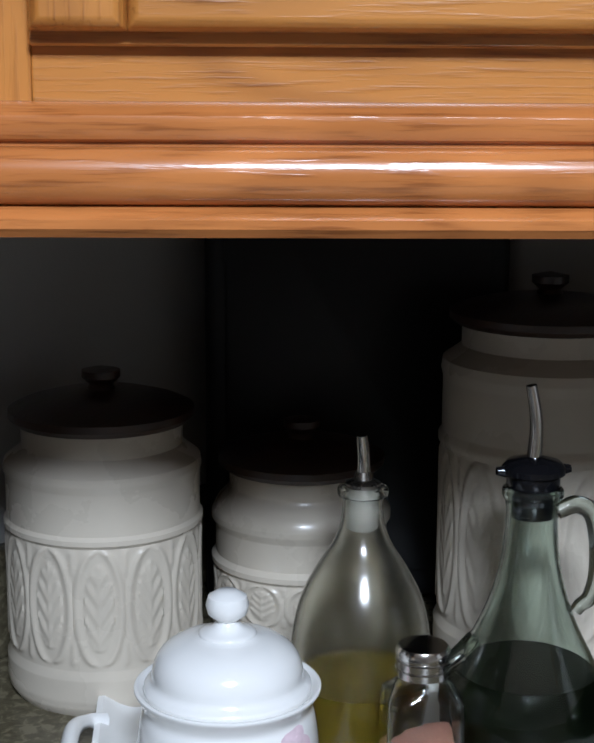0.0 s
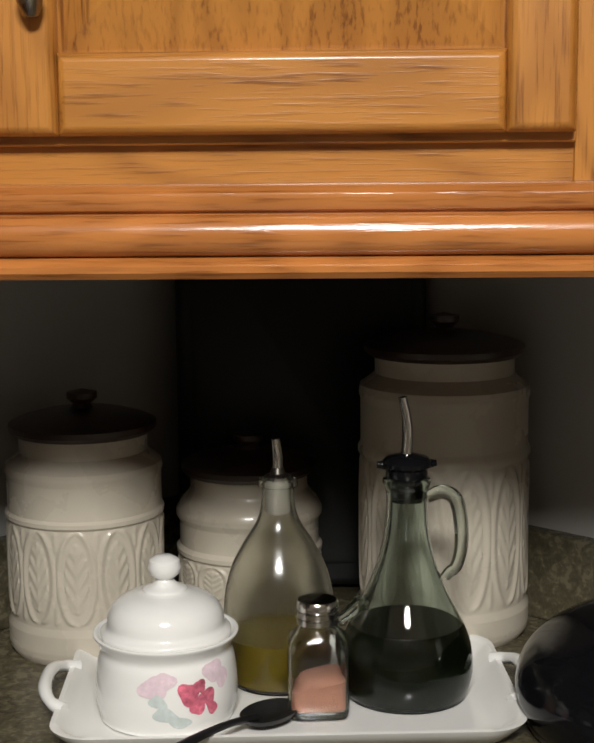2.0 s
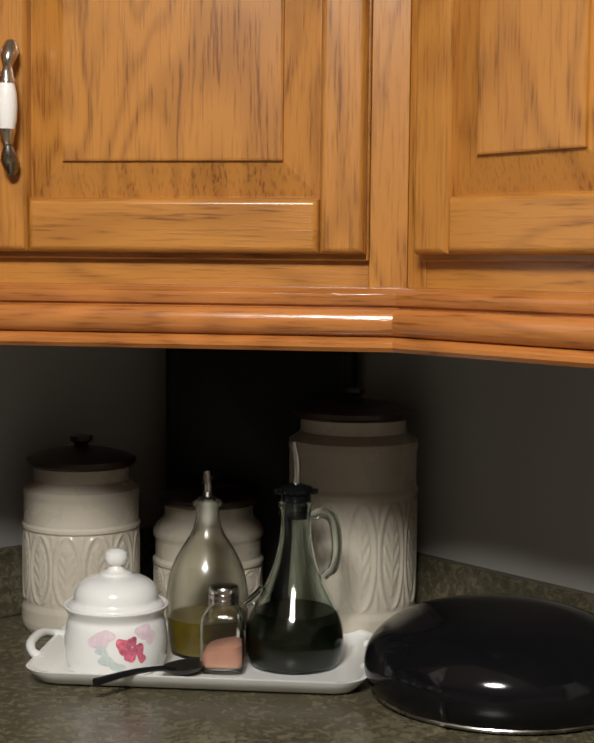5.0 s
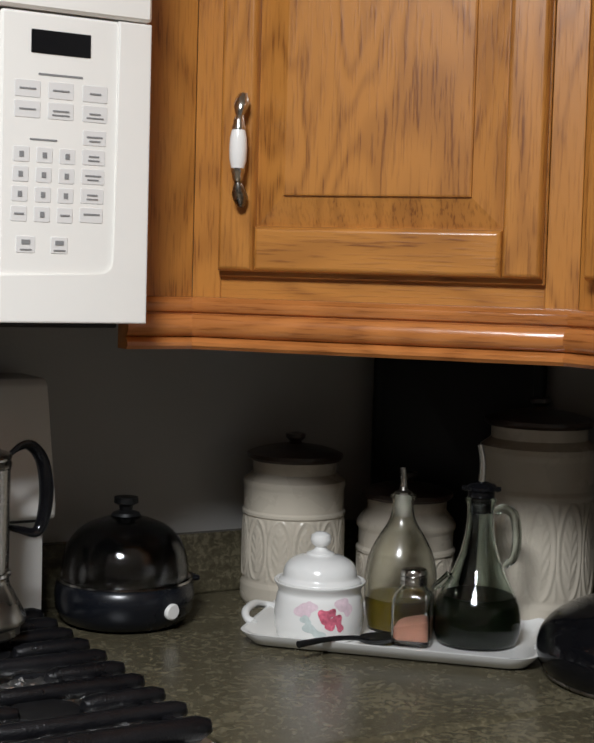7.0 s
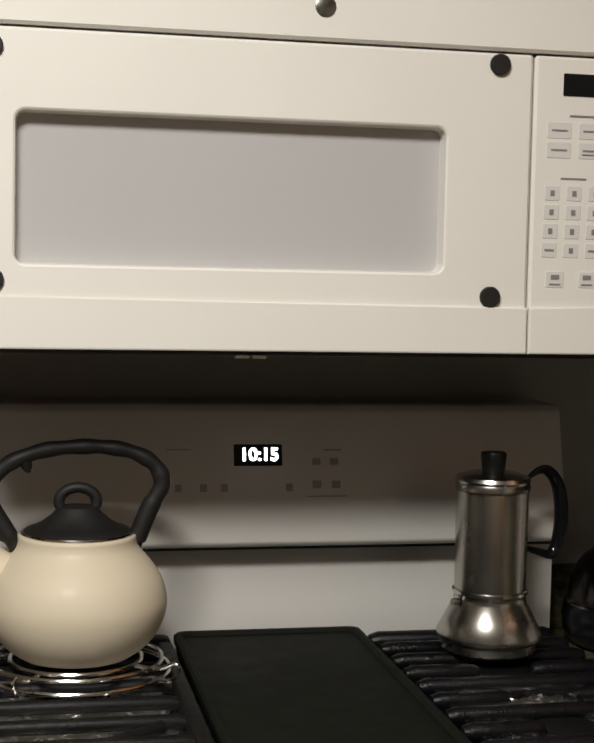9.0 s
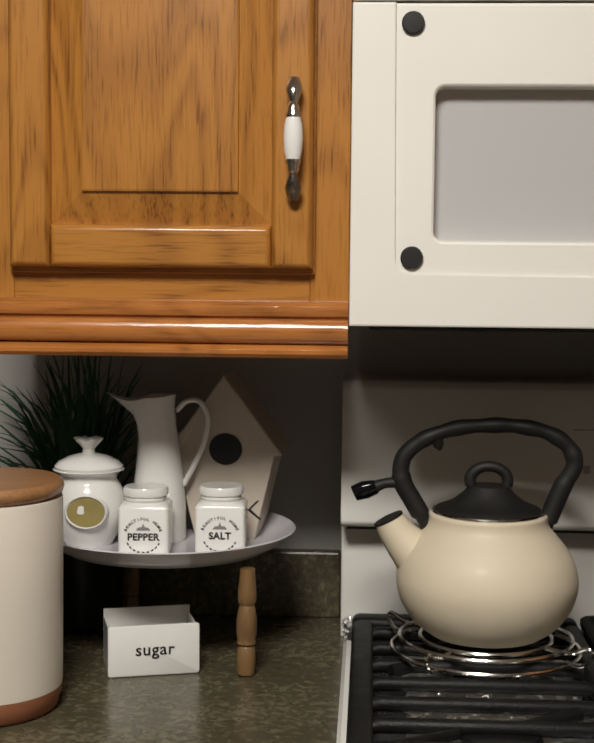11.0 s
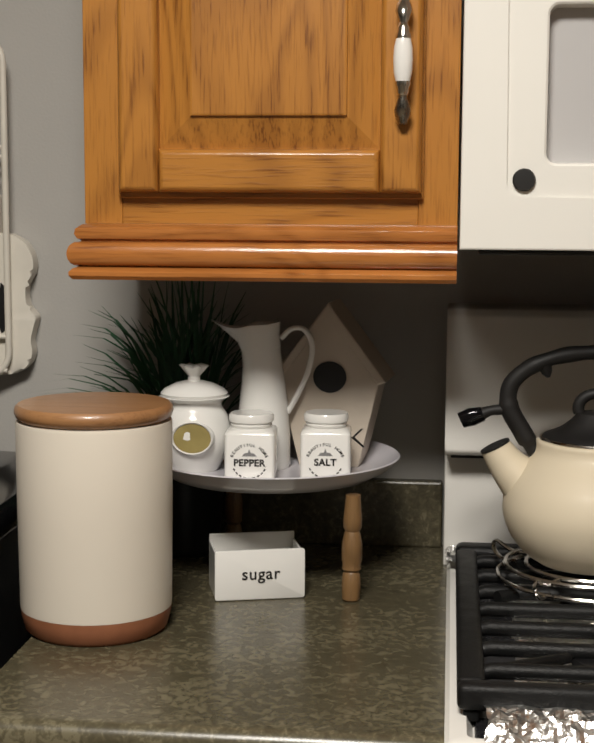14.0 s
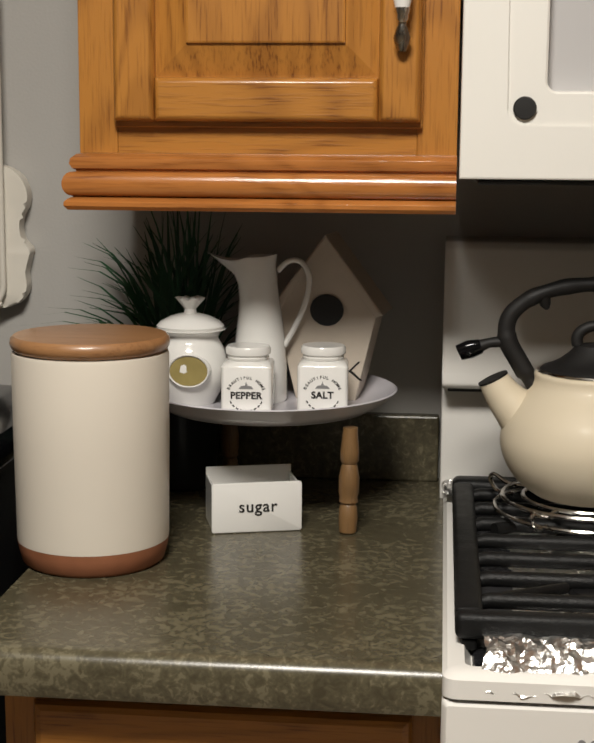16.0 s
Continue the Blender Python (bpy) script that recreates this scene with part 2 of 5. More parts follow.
def box(x0, x1, y0, y1, z0, z1, bevel=0.0, seg=2, bm=None):
    bm = bm or bmesh.new()
    made = bmesh.ops.create_cube(bm, size=1.0)["verts"]
    for v in made:
        v.co = Vector((x0 + (v.co.x + 0.5) * (x1 - x0), y0 + (v.co.y + 0.5) * (y1 - y0), z0 + (v.co.z + 0.5) * (z1 - z0)))
    if bevel:
        es = {e for v in made for e in v.link_edges}
        bmesh.ops.bevel(bm, geom=list(es), offset=bevel, segments=seg, affect="EDGES", profile=0.5)
    return bm


def lathe(profile, n=48, bm=None, at=(0, 0, 0), squash=1.0):
    """Turns the profile of (radius, height) about the upright axis at a place."""
    bm = bm or bmesh.new()
    rings = []
    for r, z in profile:
        if r < 1e-6:
            rings.append([bm.verts.new((at[0], at[1], at[2] + z))])
        else:
            rings.append([bm.verts.new((at[0] + r * math.cos(i * math.tau / n), at[1] + r * squash * math.sin(i * math.tau / n), at[2] + z)) for i in range(n)])
    for a, b in zip(rings, rings[1:]):
        if len(a) == 1 and len(b) == 1:
            continue
        for i in range(n):
            j = (i + 1) % n
            if len(a) == 1:
                bm.faces.new((a[0], b[i], b[j]))
            elif len(b) == 1:
                bm.faces.new((a[i], b[0], a[j]))
            else:
                bm.faces.new((a[i], b[i], b[j], a[j]))
    return bm


def curve_points(points, steps=8):
    """A smooth line through the points."""
    p = [Vector(q) for q in points]
    p = [p[0] * 2 - p[1], *p, p[-1] * 2 - p[-2]]
    out = []
    for i in range(1, len(p) - 2):
        for k in range(steps):
            t = k / steps
            a, b, c, d = p[i - 1:i + 3]
            out.append(0.5 * (2 * b + (c - a) * t + (2 * a - 5 * b + 4 * c - d) * t * t + (3 * b - a - 3 * c + d) * t ** 3))
    return [*out, p[-2]]


def tube(points, radius, n=10, bm=None, closed=False, flat=1.0):
    """A round bar along the points; radius may be a list."""
    bm = bm or bmesh.new()
    pts = [Vector(q) for q in points]
    k = len(pts)
    rad = radius if isinstance(radius, (list, tuple)) else [radius] * k
    if len(rad) != k:
        rad = [float(np.interp(i / (k - 1), np.linspace(0, 1, len(rad)), rad)) for i in range(k)]
    rings, up = [], None
    for i, q in enumerate(pts):
        d = (pts[(i + 1) % k] - pts[i - 1]) if closed else (pts[min(i + 1, k - 1)] - pts[max(i - 1, 0)])
        d.normalize()
        if up is None:
            up = d.orthogonal().normalized()
        up = (up - d * up.dot(d)).normalized()
        side = d.cross(up)
        rings.append([bm.verts.new(q + (up * math.cos(a) * flat + side * math.sin(a)) * rad[i]) for a in (j * math.tau / n for j in range(n))])
    for i in range(k if closed else k - 1):
        a, b = rings[i], rings[(i + 1) % k]
        for j in range(n):
            bm.faces.new((a[j], a[(j + 1) % n], b[(j + 1) % n], b[j]))
    if not closed:
        bm.faces.new(rings[0])
        bm.faces.new(rings[-1][::-1])
    return bm


def ring(radius, wire, z=0, n=48, at=(0, 0), bm=None):
    return tube([(at[0] + radius * math.cos(i * math.tau / n), at[1] + radius * math.sin(i * math.tau / n), z) for i in range(n)], wire, 8, bm, True)


def rrect(x0, x1, z0, z1, r, n=6):
    """A rectangle with round corners, as (x, z) points."""
    out = []
    for cx, cz, a0 in ((x1 - r, z1 - r, 0), (x0 + r, z1 - r, 90), (x0 + r, z0 + r, 180), (x1 - r, z0 + r, 270)):
        out += [(cx + r * math.cos(radians(a0 + 90 * i / n)), cz + r * math.sin(radians(a0 + 90 * i / n))) for i in range(n + 1)]
    return out


def loft(loops, bm=None, cap_a=True, cap_b=True):
    bm = bm or bmesh.new()
    rows = [[bm.verts.new(q) for q in loop] for loop in loops]
    k = len(rows[0])
    for a, b in zip(rows, rows[1:]):
        for i in range(k):
            bm.faces.new((a[i], a[(i + 1) % k], b[(i + 1) % k], b[i]))
    if cap_a:
        bm.faces.new(rows[0][::-1])
    if cap_b:
        bm.faces.new(rows[-1])
    return bm


def plate_y(x0, x1, z0, z1, r, ys, insets, bm=None, cap=True, n=6):
    """A slab facing -y, made of rounded rectangles at depths ys, each inset by so much."""
    return loft([[(x, y, z) for x, z in rrect(x0 + i, x1 - i, z0 + i, z1 - i, max(r - i, 0.0006), n)] for y, i in zip(ys, insets)], bm, True, cap)


def prism(outline, y0, y1, bevel=0.0, bm=None):
    """An outline of (x, z) points as a slab from y0 (front) to y1 (back)."""
    bm = bm or bmesh.new()
    a = [bm.verts.new((x, y1, z)) for x, z in outline]
    b = [bm.verts.new((x, y0, z)) for x, z in outline]
    k = len(a)
    for i in range(k):
        bm.faces.new((a[i], a[(i + 1) % k], b[(i + 1) % k], b[i]))
    bm.faces.new(a[::-1])
    front = bm.faces.new(b)
    if bevel:
        bmesh.ops.bevel(bm, geom=list(front.edges), offset=bevel, segments=2, affect="EDGES", profile=0.5)
    return bm


def sweep(path, profile):
    """A moulding: a profile of (out, z) points along a line on the plan, mitred; out lies to the right of the way."""
    bm = bmesh.new()
    pts = [Vector(q) for q in path]
    rows = []
    for i, q in enumerate(pts):
        ds = []
        if i > 0:
            ds.append((q - pts[i - 1]).normalized())
        if i < len(pts) - 1:
            ds.append((pts[i + 1] - q).normalized())
        ns = [Vector((d.y, -d.x)) for d in ds]
        n_ = sum(ns, Vector((0, 0))).normalized()
        n_ /= max(0.3, n_.dot(ns[0]))
        rows.append([bm.verts.new((q.x + n_.x * o, q.y + n_.y * o, z)) for o, z in profile])
    k = len(profile)
    for a, b in zip(rows, rows[1:]):
        for i in range(k):
            bm.faces.new((a[i], a[(i + 1) % k], b[(i + 1) % k], b[i]))
    bm.faces.new(rows[0])
    bm.faces.new(rows[-1][::-1])
    return bm


def letters(name, text, size, mat, parent, m, depth=0.0004, bold=0.0, spacing=1.0):
    """Raised lettering, standing in the plane x, y of m."""
    c = bpy.data.curves.new(name, "FONT")
    c.body, c.size, c.extrude, c.offset, c.space_character = text, size, depth, bold, spacing
    c.align_x, c.align_y, c.resolution_u = "CENTER", "CENTER", 4
    tmp = bpy.data.objects.new(name, c)
    scene.collection.objects.link(tmp)
    me = bpy.data.meshes.new_from_object(tmp.evaluated_get(bpy.context.evaluated_depsgraph_get()))
    bpy.data.objects.remove(tmp)
    me.name = name
    me.materials.clear()
    me.materials.append(mat)
    ob = new(name, me)
    ob.parent = parent
    ob.matrix_local = m
    return ob


FACE = Matrix.Rotation(radians(90), 4, "X")     # lettering upright, read from -y


def flush(x, y, z):
    return Matrix.Translation((x, y, z)) @ FACE


# ---- the room ----
# west and south walls are unseen, set far off to weaken their bounce
EAST, WEST, SOUTH, TOP = 1.075, -4.6, -6.0, 2.42
tagged(part("floor", box(WEST, EAST, SOUTH, 0, -0.05, 0), FLOOR), "unseen brown vinyl floor, lightened to bounce light", "floor", kind="structure")
tagged(part("ceiling", box(WEST - 0.1, EAST + 0.1, SOUTH - 0.1, 0.1, TOP, TOP + 0.08), CEIL), "plain white ceiling", "ceiling", kind="structure")
tagged(part("wall_north", box(WEST - 0.1, EAST + 0.1, 0, 0.1, 0, TOP), PAINT), "grey painted kitchen wall behind the stove", "wall", kind="structure")
tagged(part("wall_east", box(EAST, EAST + 0.1, SOUTH, 0, 0, TOP), PAINT), "grey painted wall beside the corner counter", "wall", kind="structure")
tagged(part("wall_west", box(WEST - 0.1, WEST, SOUTH, 0, 0, TOP), PAINT), "grey painted wall", "wall", kind="structure")
tagged(part("wall_south", box(WEST - 0.1, EAST + 0.1, SOUTH - 0.1, SOUTH, 0, TOP), PAINT_BOUNCE), "unseen pale wall that bounces light back", "wall", kind="structure")

CT = 0.914


def worktop_profile(depth):
    """Rolled front edge, raised drip lip, as (out, z)."""
    z = CT
    pts = [(0, z - 0.038), (0, z), (depth - 0.03, z), (depth - 0.014, z + 0.0015)]
    pts += [(depth - 0.014 + 0.014 * math.sin(a), z - 0.0125 + 0.014 * math.cos(a)) for a in (radians(q) for q in (20, 45, 70, 90))]
    pts += [(depth, z - 0.030), (depth - 0.004, z - 0.040), (depth - 0.03, z - 0.040)]
    return pts


bm = sweep([(-0.795, 0), (-0.378, 0)], worktop_profile(0.654))
top_l = thing("countertop", label="mottled olive-brown laminate countertop with rolled edge", category="countertop")
part("worktop", bm, COUNTER, top_l, smooth=True)
part("backsplash", box(-0.790, -0.391, -0.019, 0, CT, CT + 0.084, 0.003), COUNTER, top_l)

top_r = thing("countertop", label="mottled olive-brown laminate corner countertop", category="countertop")
bm = sweep([(0.384, 0), (EAST, 0)], worktop_profile(0.646))
part("worktop", bm, COUNTER, top_r, smooth=True)
bm = sweep([(EAST, -0.646), (EAST, -1.7)], worktop_profile(0.646))
part("worktop", bm, COUNTER, top_r, smooth=True)
part("backsplash", box(0.384, EAST - 0.019, -0.019, 0, CT, CT + 0.084, 0.003), COUNTER, top_r)
part("backsplash", box(EAST - 0.019, EAST, -1.7, 0, CT, CT + 0.084, 0.003), COUNTER, top_r)


# ---- cabinets ----
def porcelain_handle(parent, x, y, z):
    """An upright pull: metal ends and posts, porcelain grip. z: its middle."""
    h = thing("handle")
    h.parent = parent
    h.matrix_local = pose(x, y, z)
    h["label"] = "aged nickel pull, upper end lightened as if lit, with white porcelain grip"
    out = -0.022
    end = [(0, 0), (0.0045, 0.001), (0.0075, 0.008), (0.0085, 0.014), (0.006, 0.022), (0.0042, 0.026), (0.0052, 0.029), (0.004, 0.032)]
    for s in (1, -1):
        bm = lathe([(r, s * (0.062 - q)) for r, q in end], 20, at=(0, out * 0.45, 0))
        for v in bm.verts:
            v.co.y += -0.012 * max(0, 1 - abs(abs(v.co.z) - 0.03) / 0.032)
        tube([(0, 0, s * 0.050), (0, out * 0.5, s * 0.050)], 0.005, 10, bm)
        # upper finial brighter, lower darker: light from above put into the metal colour
        part("finial", bm, CHROME if s > 0 else NICKEL, h, smooth=True)
        part("collar", lathe([(0.0045, s * 0.034), (0.0062, s * 0.031), (0.0062, s * 0.027), (0.0078, s * 0.024), (0.0078, s * 0.0205), (0, s * 0.0205)], 20, at=(0, out * 0.98, 0)), CHROME, h, smooth=True)
    part("grip", lathe([(0, -0.021), (0.0072, -0.021), (0.0092, -0.012), (0.0098, 0), (0.0092, 0.012), (0.0072, 0.021), (0, 0.021)], 24, at=(0, out, 0)), PORCELAIN, h, "white porcelain grip", smooth=True)
    return h


def cabinet_door(parent, x0, x1, z0, z1, y, handle=None, stile=0.044, rail=0.049):
    """A raised-panel oak door in front of the face frame at y; a thin lip runs on below its front."""
    d = thing("door")
    d.parent = parent
    part("backing", plate_y(x0, x1, z0, z1, 0.002, (y, y - 0.0025, y - 0.0055, y - 0.0065), (0.001, 0, 0, 0.001)), OAK_X, d)
    f0, f1 = y - 0.021, y - 0.0062
    e, zf = 0.002, z0 + 0.006

    def member(name, a, b, c, f, mat, proud=0.0):
        bm = plate_y(a, b, c, f, 0.0006, (f1, f0 + 0.007, f0 + 0.0045, f0 + 0.002 - proud, f0 - proud, f0 - proud), (0, 0, 0.0012, 0.0022, 0.0050, 0.0060), n=1)
        part(name, bm, mat, d, smooth=True)
    member("rail", x0 + stile, x1 - stile, zf, z0 + rail, OAK_X, -0.0004)
    member("rail", x0 + stile, x1 - stile, z1 - stile, z1 - e, OAK_X, -0.0004)
    member("stile", x0 + e, x0 + stile, zf, z1 - e, OAK_Z)
    member("stile", x1 - stile, x1 - e, zf, z1 - e, OAK_Z)
    s, t = stile - 0.003, rail - 0.003
    rows = ((y - 0.0066, 0), (y - 0.0075, 0.005), (y - 0.0165, 0.036), (y - 0.0196, 0.0367), (y - 0.0202, 0.0385))
    loops = [[(x, yy, z) for x, z in rrect(x0 + s + i, x1 - s - i, z0 + t + i, z1 - s - i, 0.0006, 1)] for yy, i in rows]
    part("panel", loft(loops), OAK_Z, d)
    if handle is not None:
        porcelain_handle(d, handle[0], y - 0.020, handle[1])
    return d


MD0 = 1.265
MOULD = [(0, MD0 + 0.058), (0.010, MD0 + 0.058), (0.016, MD0 + 0.0565), (0.0215, MD0 + 0.052), (0.0225, MD0 + 0.047), (0.020, MD0 + 0.042), (0.0165, MD0 + 0.0405), (0.0165, MD0 + 0.039)]
MOULD += [(0.0195 + 0.0095 * math.sin(radians(a)), MD0 + 0.0265 + 0.0125 * math.cos(radians(a))) for a in range(15, 176, 20)]
MOULD += [(0.019, MD0 + 0.0135), (0.024, MD0 + 0.0115), (0.0275, MD0 + 0.008), (0.0275, MD0 + 0.004), (0.024, MD0), (0, MD0)]


def upper_cabinet(name, m, width, doors, label, stiles=(0.04, 0.04), foot=1.349, grip=1.484, rail=0.0495):
    """Wall cabinet; its own x runs along the face from 0 to width, its face frame stands at y = 0, the body behind."""
    z0, z1 = 1.318, 2.13
    c = thing(name, m, label, "kitchen cabinet", "oak wall cabinets")
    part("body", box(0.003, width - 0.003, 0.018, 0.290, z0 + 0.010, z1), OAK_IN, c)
    part("stile", box(0, stiles[0], 0, 0.018, z0, z1, 0.001), OAK_Z, c)
    part("stile", box(width - stiles[1], width, 0, 0.018, z0, z1, 0.001), OAK_Z, c)
    part("rail", box(stiles[0], width - stiles[1], 0.0008, 0.018, z0, z0 + 0.055, 0.001), OAK_X, c)
    part("rail", box(stiles[0], width - stiles[1], 0.0008, 0.018, z1 - 0.05, z1, 0.001), OAK_X, c)
    for x0, x1, hx in doors:
        cabinet_door(c, x0, x1, foot, z1 - 0.02, -0.0005, (hx, grip), rail=rail)
    return c


cab_l = upper_cabinet("wall_cabinet", pose(-0.767, -0.305, 0), 0.387, [(0.038, 0.352, 0.331)], "golden oak wall cabinet with closed raised-panel door")
part("side_panel", box(-0.0005, 0.003, 0.018, 0.303, 1.318, 2.13), OAK_Z, cab_l)
bm = sweep([(-0.7505, -0.004), (-0.7505, -0.305), (-0.380, -0.305)], MOULD)
ob = part("moulding", bm, OAK_MD, cab_l, "rounded oak light-rail moulding", smooth=True)
ob.matrix_local = pose(0.767, 0.305, 0)

A, B = Vector((0.475, -0.305)), Vector((0.763, -0.6246))
turn = math.degrees(math.atan2(B.y - A.y, B.x - A.x))
wide = (B - A).length
cab_d = upper_cabinet("corner_wall_cabinet", pose(A.x, A.y, 0, rz=turn), wide, [(0.034, wide - 0.035, 0.067)], "golden oak diagonal corner wall cabinet, door closed", (0.034, 0.035), 1.353, 1.490, 0.056)
cab_e = upper_cabinet("wall_cabinet", pose(B.x, B.y, 0, rz=-90), 0.60, [(0.024, 0.294, 0.256), (0.304, 0.575, 0.344)], "golden oak wall cabinet beside the corner cabinet", (0.024, 0.025), 1.353, 1.490, 0.056)
fill = thing("cabinet_filler", label="narrow oak filler strip beside the microwave", category="filler strip")
part("strip", box(0.386, A.x, -0.305, -0.287, 1.318, 2.13, 0.001), OAK_Z, fill)
part("side_panel", box(0.386, 0.392, -0.287, -0.003, 1.318, 2.13), OAK_Z, fill)
rail = thing("light_rail", label="continuous rounded oak moulding under the wall cabinets", category="moulding")


def mould_run(pts, i):
    """One straight run of the mitred moulding, in its own frame, so that the grain follows it."""
    full = sweep(pts, [(o, z + 0.0065) for o, z in MOULD])
    k = len(MOULD)
    full.verts.ensure_lookup_table()
    a, b = ([full.verts[j * k + q].co.copy() for q in range(k)] for j in (i, i + 1))
    full.free()
    d = (pts[i + 1] - pts[i])
    frame_m = pose(pts[i].x, pts[i].y, 0, rz=math.degrees(math.atan2(d.y, d.x)))
    inv = frame_m.inverted()
    bm = loft([[inv @ v for v in a], [inv @ v for v in b]])
    return bm, frame_m
pts = [Vector((0.386, -0.305)), A, B, Vector((0.763, -1.2246))]
for i in range(3):
    bm, fm = mould_run(pts, i)
    part("moulding", bm, OAK_MD, rail, smooth=True, m=fm)

# base cabinet under the left-hand worktop
base = thing("base_cabinet", pose(-0.770, -0.590, 0), "golden oak base cabinet under the countertop", "kitchen cabinet")
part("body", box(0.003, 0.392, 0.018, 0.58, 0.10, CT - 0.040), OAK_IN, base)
part("stile", box(0, 0.04, 0, 0.018, 0.10, CT - 0.040, 0.001), OAK_Z, base)
part("stile", box(0.352, 0.395, 0, 0.018, 0.10, CT - 0.040, 0.001), OAK_Z, base)
part("rail", box(0.04, 0.352, 0.0008, 0.018, 0.80, CT - 0.040, 0.001), OAK_X, base)
part("rail", box(0.04, 0.352, 0.0008, 0.018, 0.62, 0.70, 0.001), OAK_X, base)
part("drawer_front", plate_y(0.03, 0.362, 0.69, 0.852, 0.003, (0, -0.012, -0.017, -0.019), (0, 0, 0.003, 0.008)), OAK_X, base)
cabinet_door(base, 0.03, 0.362, 0.12, 0.67, -0.0005)
part("toe_kick", box(0.0, 0.395, 0.07, 0.085, 0, 0.10), BLACK_MATT, base)
base_r = thing("base_cabinet", label="golden oak corner base cabinet under the countertop", category="kitchen cabinet")
part("body", box(0.390, EAST, -0.585, 0, 0.10, CT - 0.040), OAK_Z, base_r)
part("body", box(0.50, EAST, -1.7, -0.586, 0.10, CT - 0.040), OAK_Z, base_r)


# ---- microwave ----
def bars(parent, rows, y, mat=INK):
    """Unreadable print: one thin bar for each (x, z, width, height)."""
    for x, z, w, h in rows:
        part("print", box(x - w / 2, x + w / 2, y - 0.0006, y, z - h / 2, z + h / 2), mat, parent)


def microwave():
    mw = thing("microwave_oven", pose(0, 0, 0), "white over-the-range microwave oven, door closed", "microwave")
    z0, z1, zs = 1.302, 1.730, 1.608
    part("body", box(-0.374, 0.374, -0.371, -0.003, z0, z1, 0.003), ENAMEL, mw)
    part("underside", box(-0.36, 0.36, -0.365, -0.02, z0 - 0.006, z0 - 0.0005, 0.002), BLACK_MATT, mw)
    # two small white dashes set below the front edge
    for x in (-0.073, -0.055):
        part("white_dash", box(x - 0.007, x + 0.007, -0.372, -0.366, z0 - 0.0085, z0 - 0.0055, 0.0008), PLASTIC_W, mw, "small white dash under the front edge")
    part("top_grille", plate_y(-0.378, 0.378, zs + 0.001, z1, 0.004, (-0.373, -0.397, -0.400), (0, 0, 0.003)), PLASTIC_W, mw, smooth=True)
    door = part("door", bmesh.new(), PLASTIC_W, mw)
    bm = bmesh.new()
    y = -0.396
    outer = [(-0.378, 0.2185, z0, zs - 0.001, 0.004)]
    win = (-0.299, 0.128, 1.383, 1.530, 0.010)

    def rl(x0, x1, a, b, r, i, yy):
        return [(x, yy, z) for x, z in rrect(x0 + i, x1 - i, a + i, b - i, max(r - i, 0.001))]
    o = outer[0]
    loft([rl(*o, 0, -0.373), rl(*o, 0, y + 0.003), rl(*o, 0.003, y), rl(*win, -0.002, y), rl(*win, 0, y + 0.0015), rl(*win, 0.0015, y + 0.020)], bm, True, False)
    arc = [(-0.337 + 0.016 * (1 - math.cos(radians(a))), 1.350 + 0.016 * (1 - math.sin(radians(a)))) for a in (90, 67, 45, 22, 0)]
    rim = [(-0.378, zs - 0.001), (-0.378, z0), (0.2185, z0), (0.2185, 1.350)] + [(x, z) for x, z in arc] + [(-0.337, zs - 0.001)]
    prism(rim, y - 0.0035, y + 0.0005, 0.0019, bm)
    bmesh.ops.recalc_face_normals(bm, faces=bm.faces)
    bm.to_mesh(door.data)
    bm.free()
    part("window", box(win[0] - 0.003, win[1] + 0.003, y + 0.0195, y + 0.0225, win[2] - 0.003, win[3] + 0.003), SCREEN, door, "grey screened glass window")
    for x, z in ((-0.321, 1.588), (-0.319, 1.368), (0.182, 1.595), (0.178, 1.360)):
        part("bumper", lathe([(0.0108, 0), (0.0108, 0.003), (0.0095, 0.0048), (0, 0.0052)], 28), RUBBER, door, "round dark rubber bumper", True, pose(x, y - 0.0002, z, rx=90))
    panel = part("control_panel", bmesh.new(), PLASTIC_W, mw)
    bm = plate_y(0.2205, 0.378, z0, zs - 0.001, 0.004, (-0.373, y + 0.003, y), (0, 0, 0.003))
    arc = [(0.342 - 0.016 * (1 - math.cos(radians(a))), 1.350 + 0.016 * (1 - math.sin(radians(a)))) for a in (0, 22, 45, 67, 90)]
    prism([(0.2205, z0), (0.378, z0), (0.378, zs - 0.001), (0.342, zs - 0.001)] + arc + [(0.2205, 1.350)], y - 0.0035, y + 0.0005, 0.0019, bm)
    bmesh.ops.recalc_face_normals(bm, faces=bm.faces)
    bm.to_mesh(panel.data)
    bm.free()
    part("display", box(0.251, 0.313, y - 0.0012, y + 0.001, 1.567, 1.590, 0.0008), BLACK_GLOSS, panel, "dark glass display")
    bars(panel, [(0.282, 1.547, 0.046, 0.002), (0.265, 1.483, 0.028, 0.0018)], y, GREYINK)
    # three columns of soft keys over a number pad, each with a line or two of print
    for r, zz in enumerate((1.532, 1.512)):
        for c, xx in enumerate((0.248, 0.2825, 0.3185)):
            part("button", plate_y(xx - 0.0135, xx + 0.0135, zz - 0.0085, zz + 0.0085, 0.002, (y, y - 0.0006), (0, 0.0006)), PALE_KEY, panel)
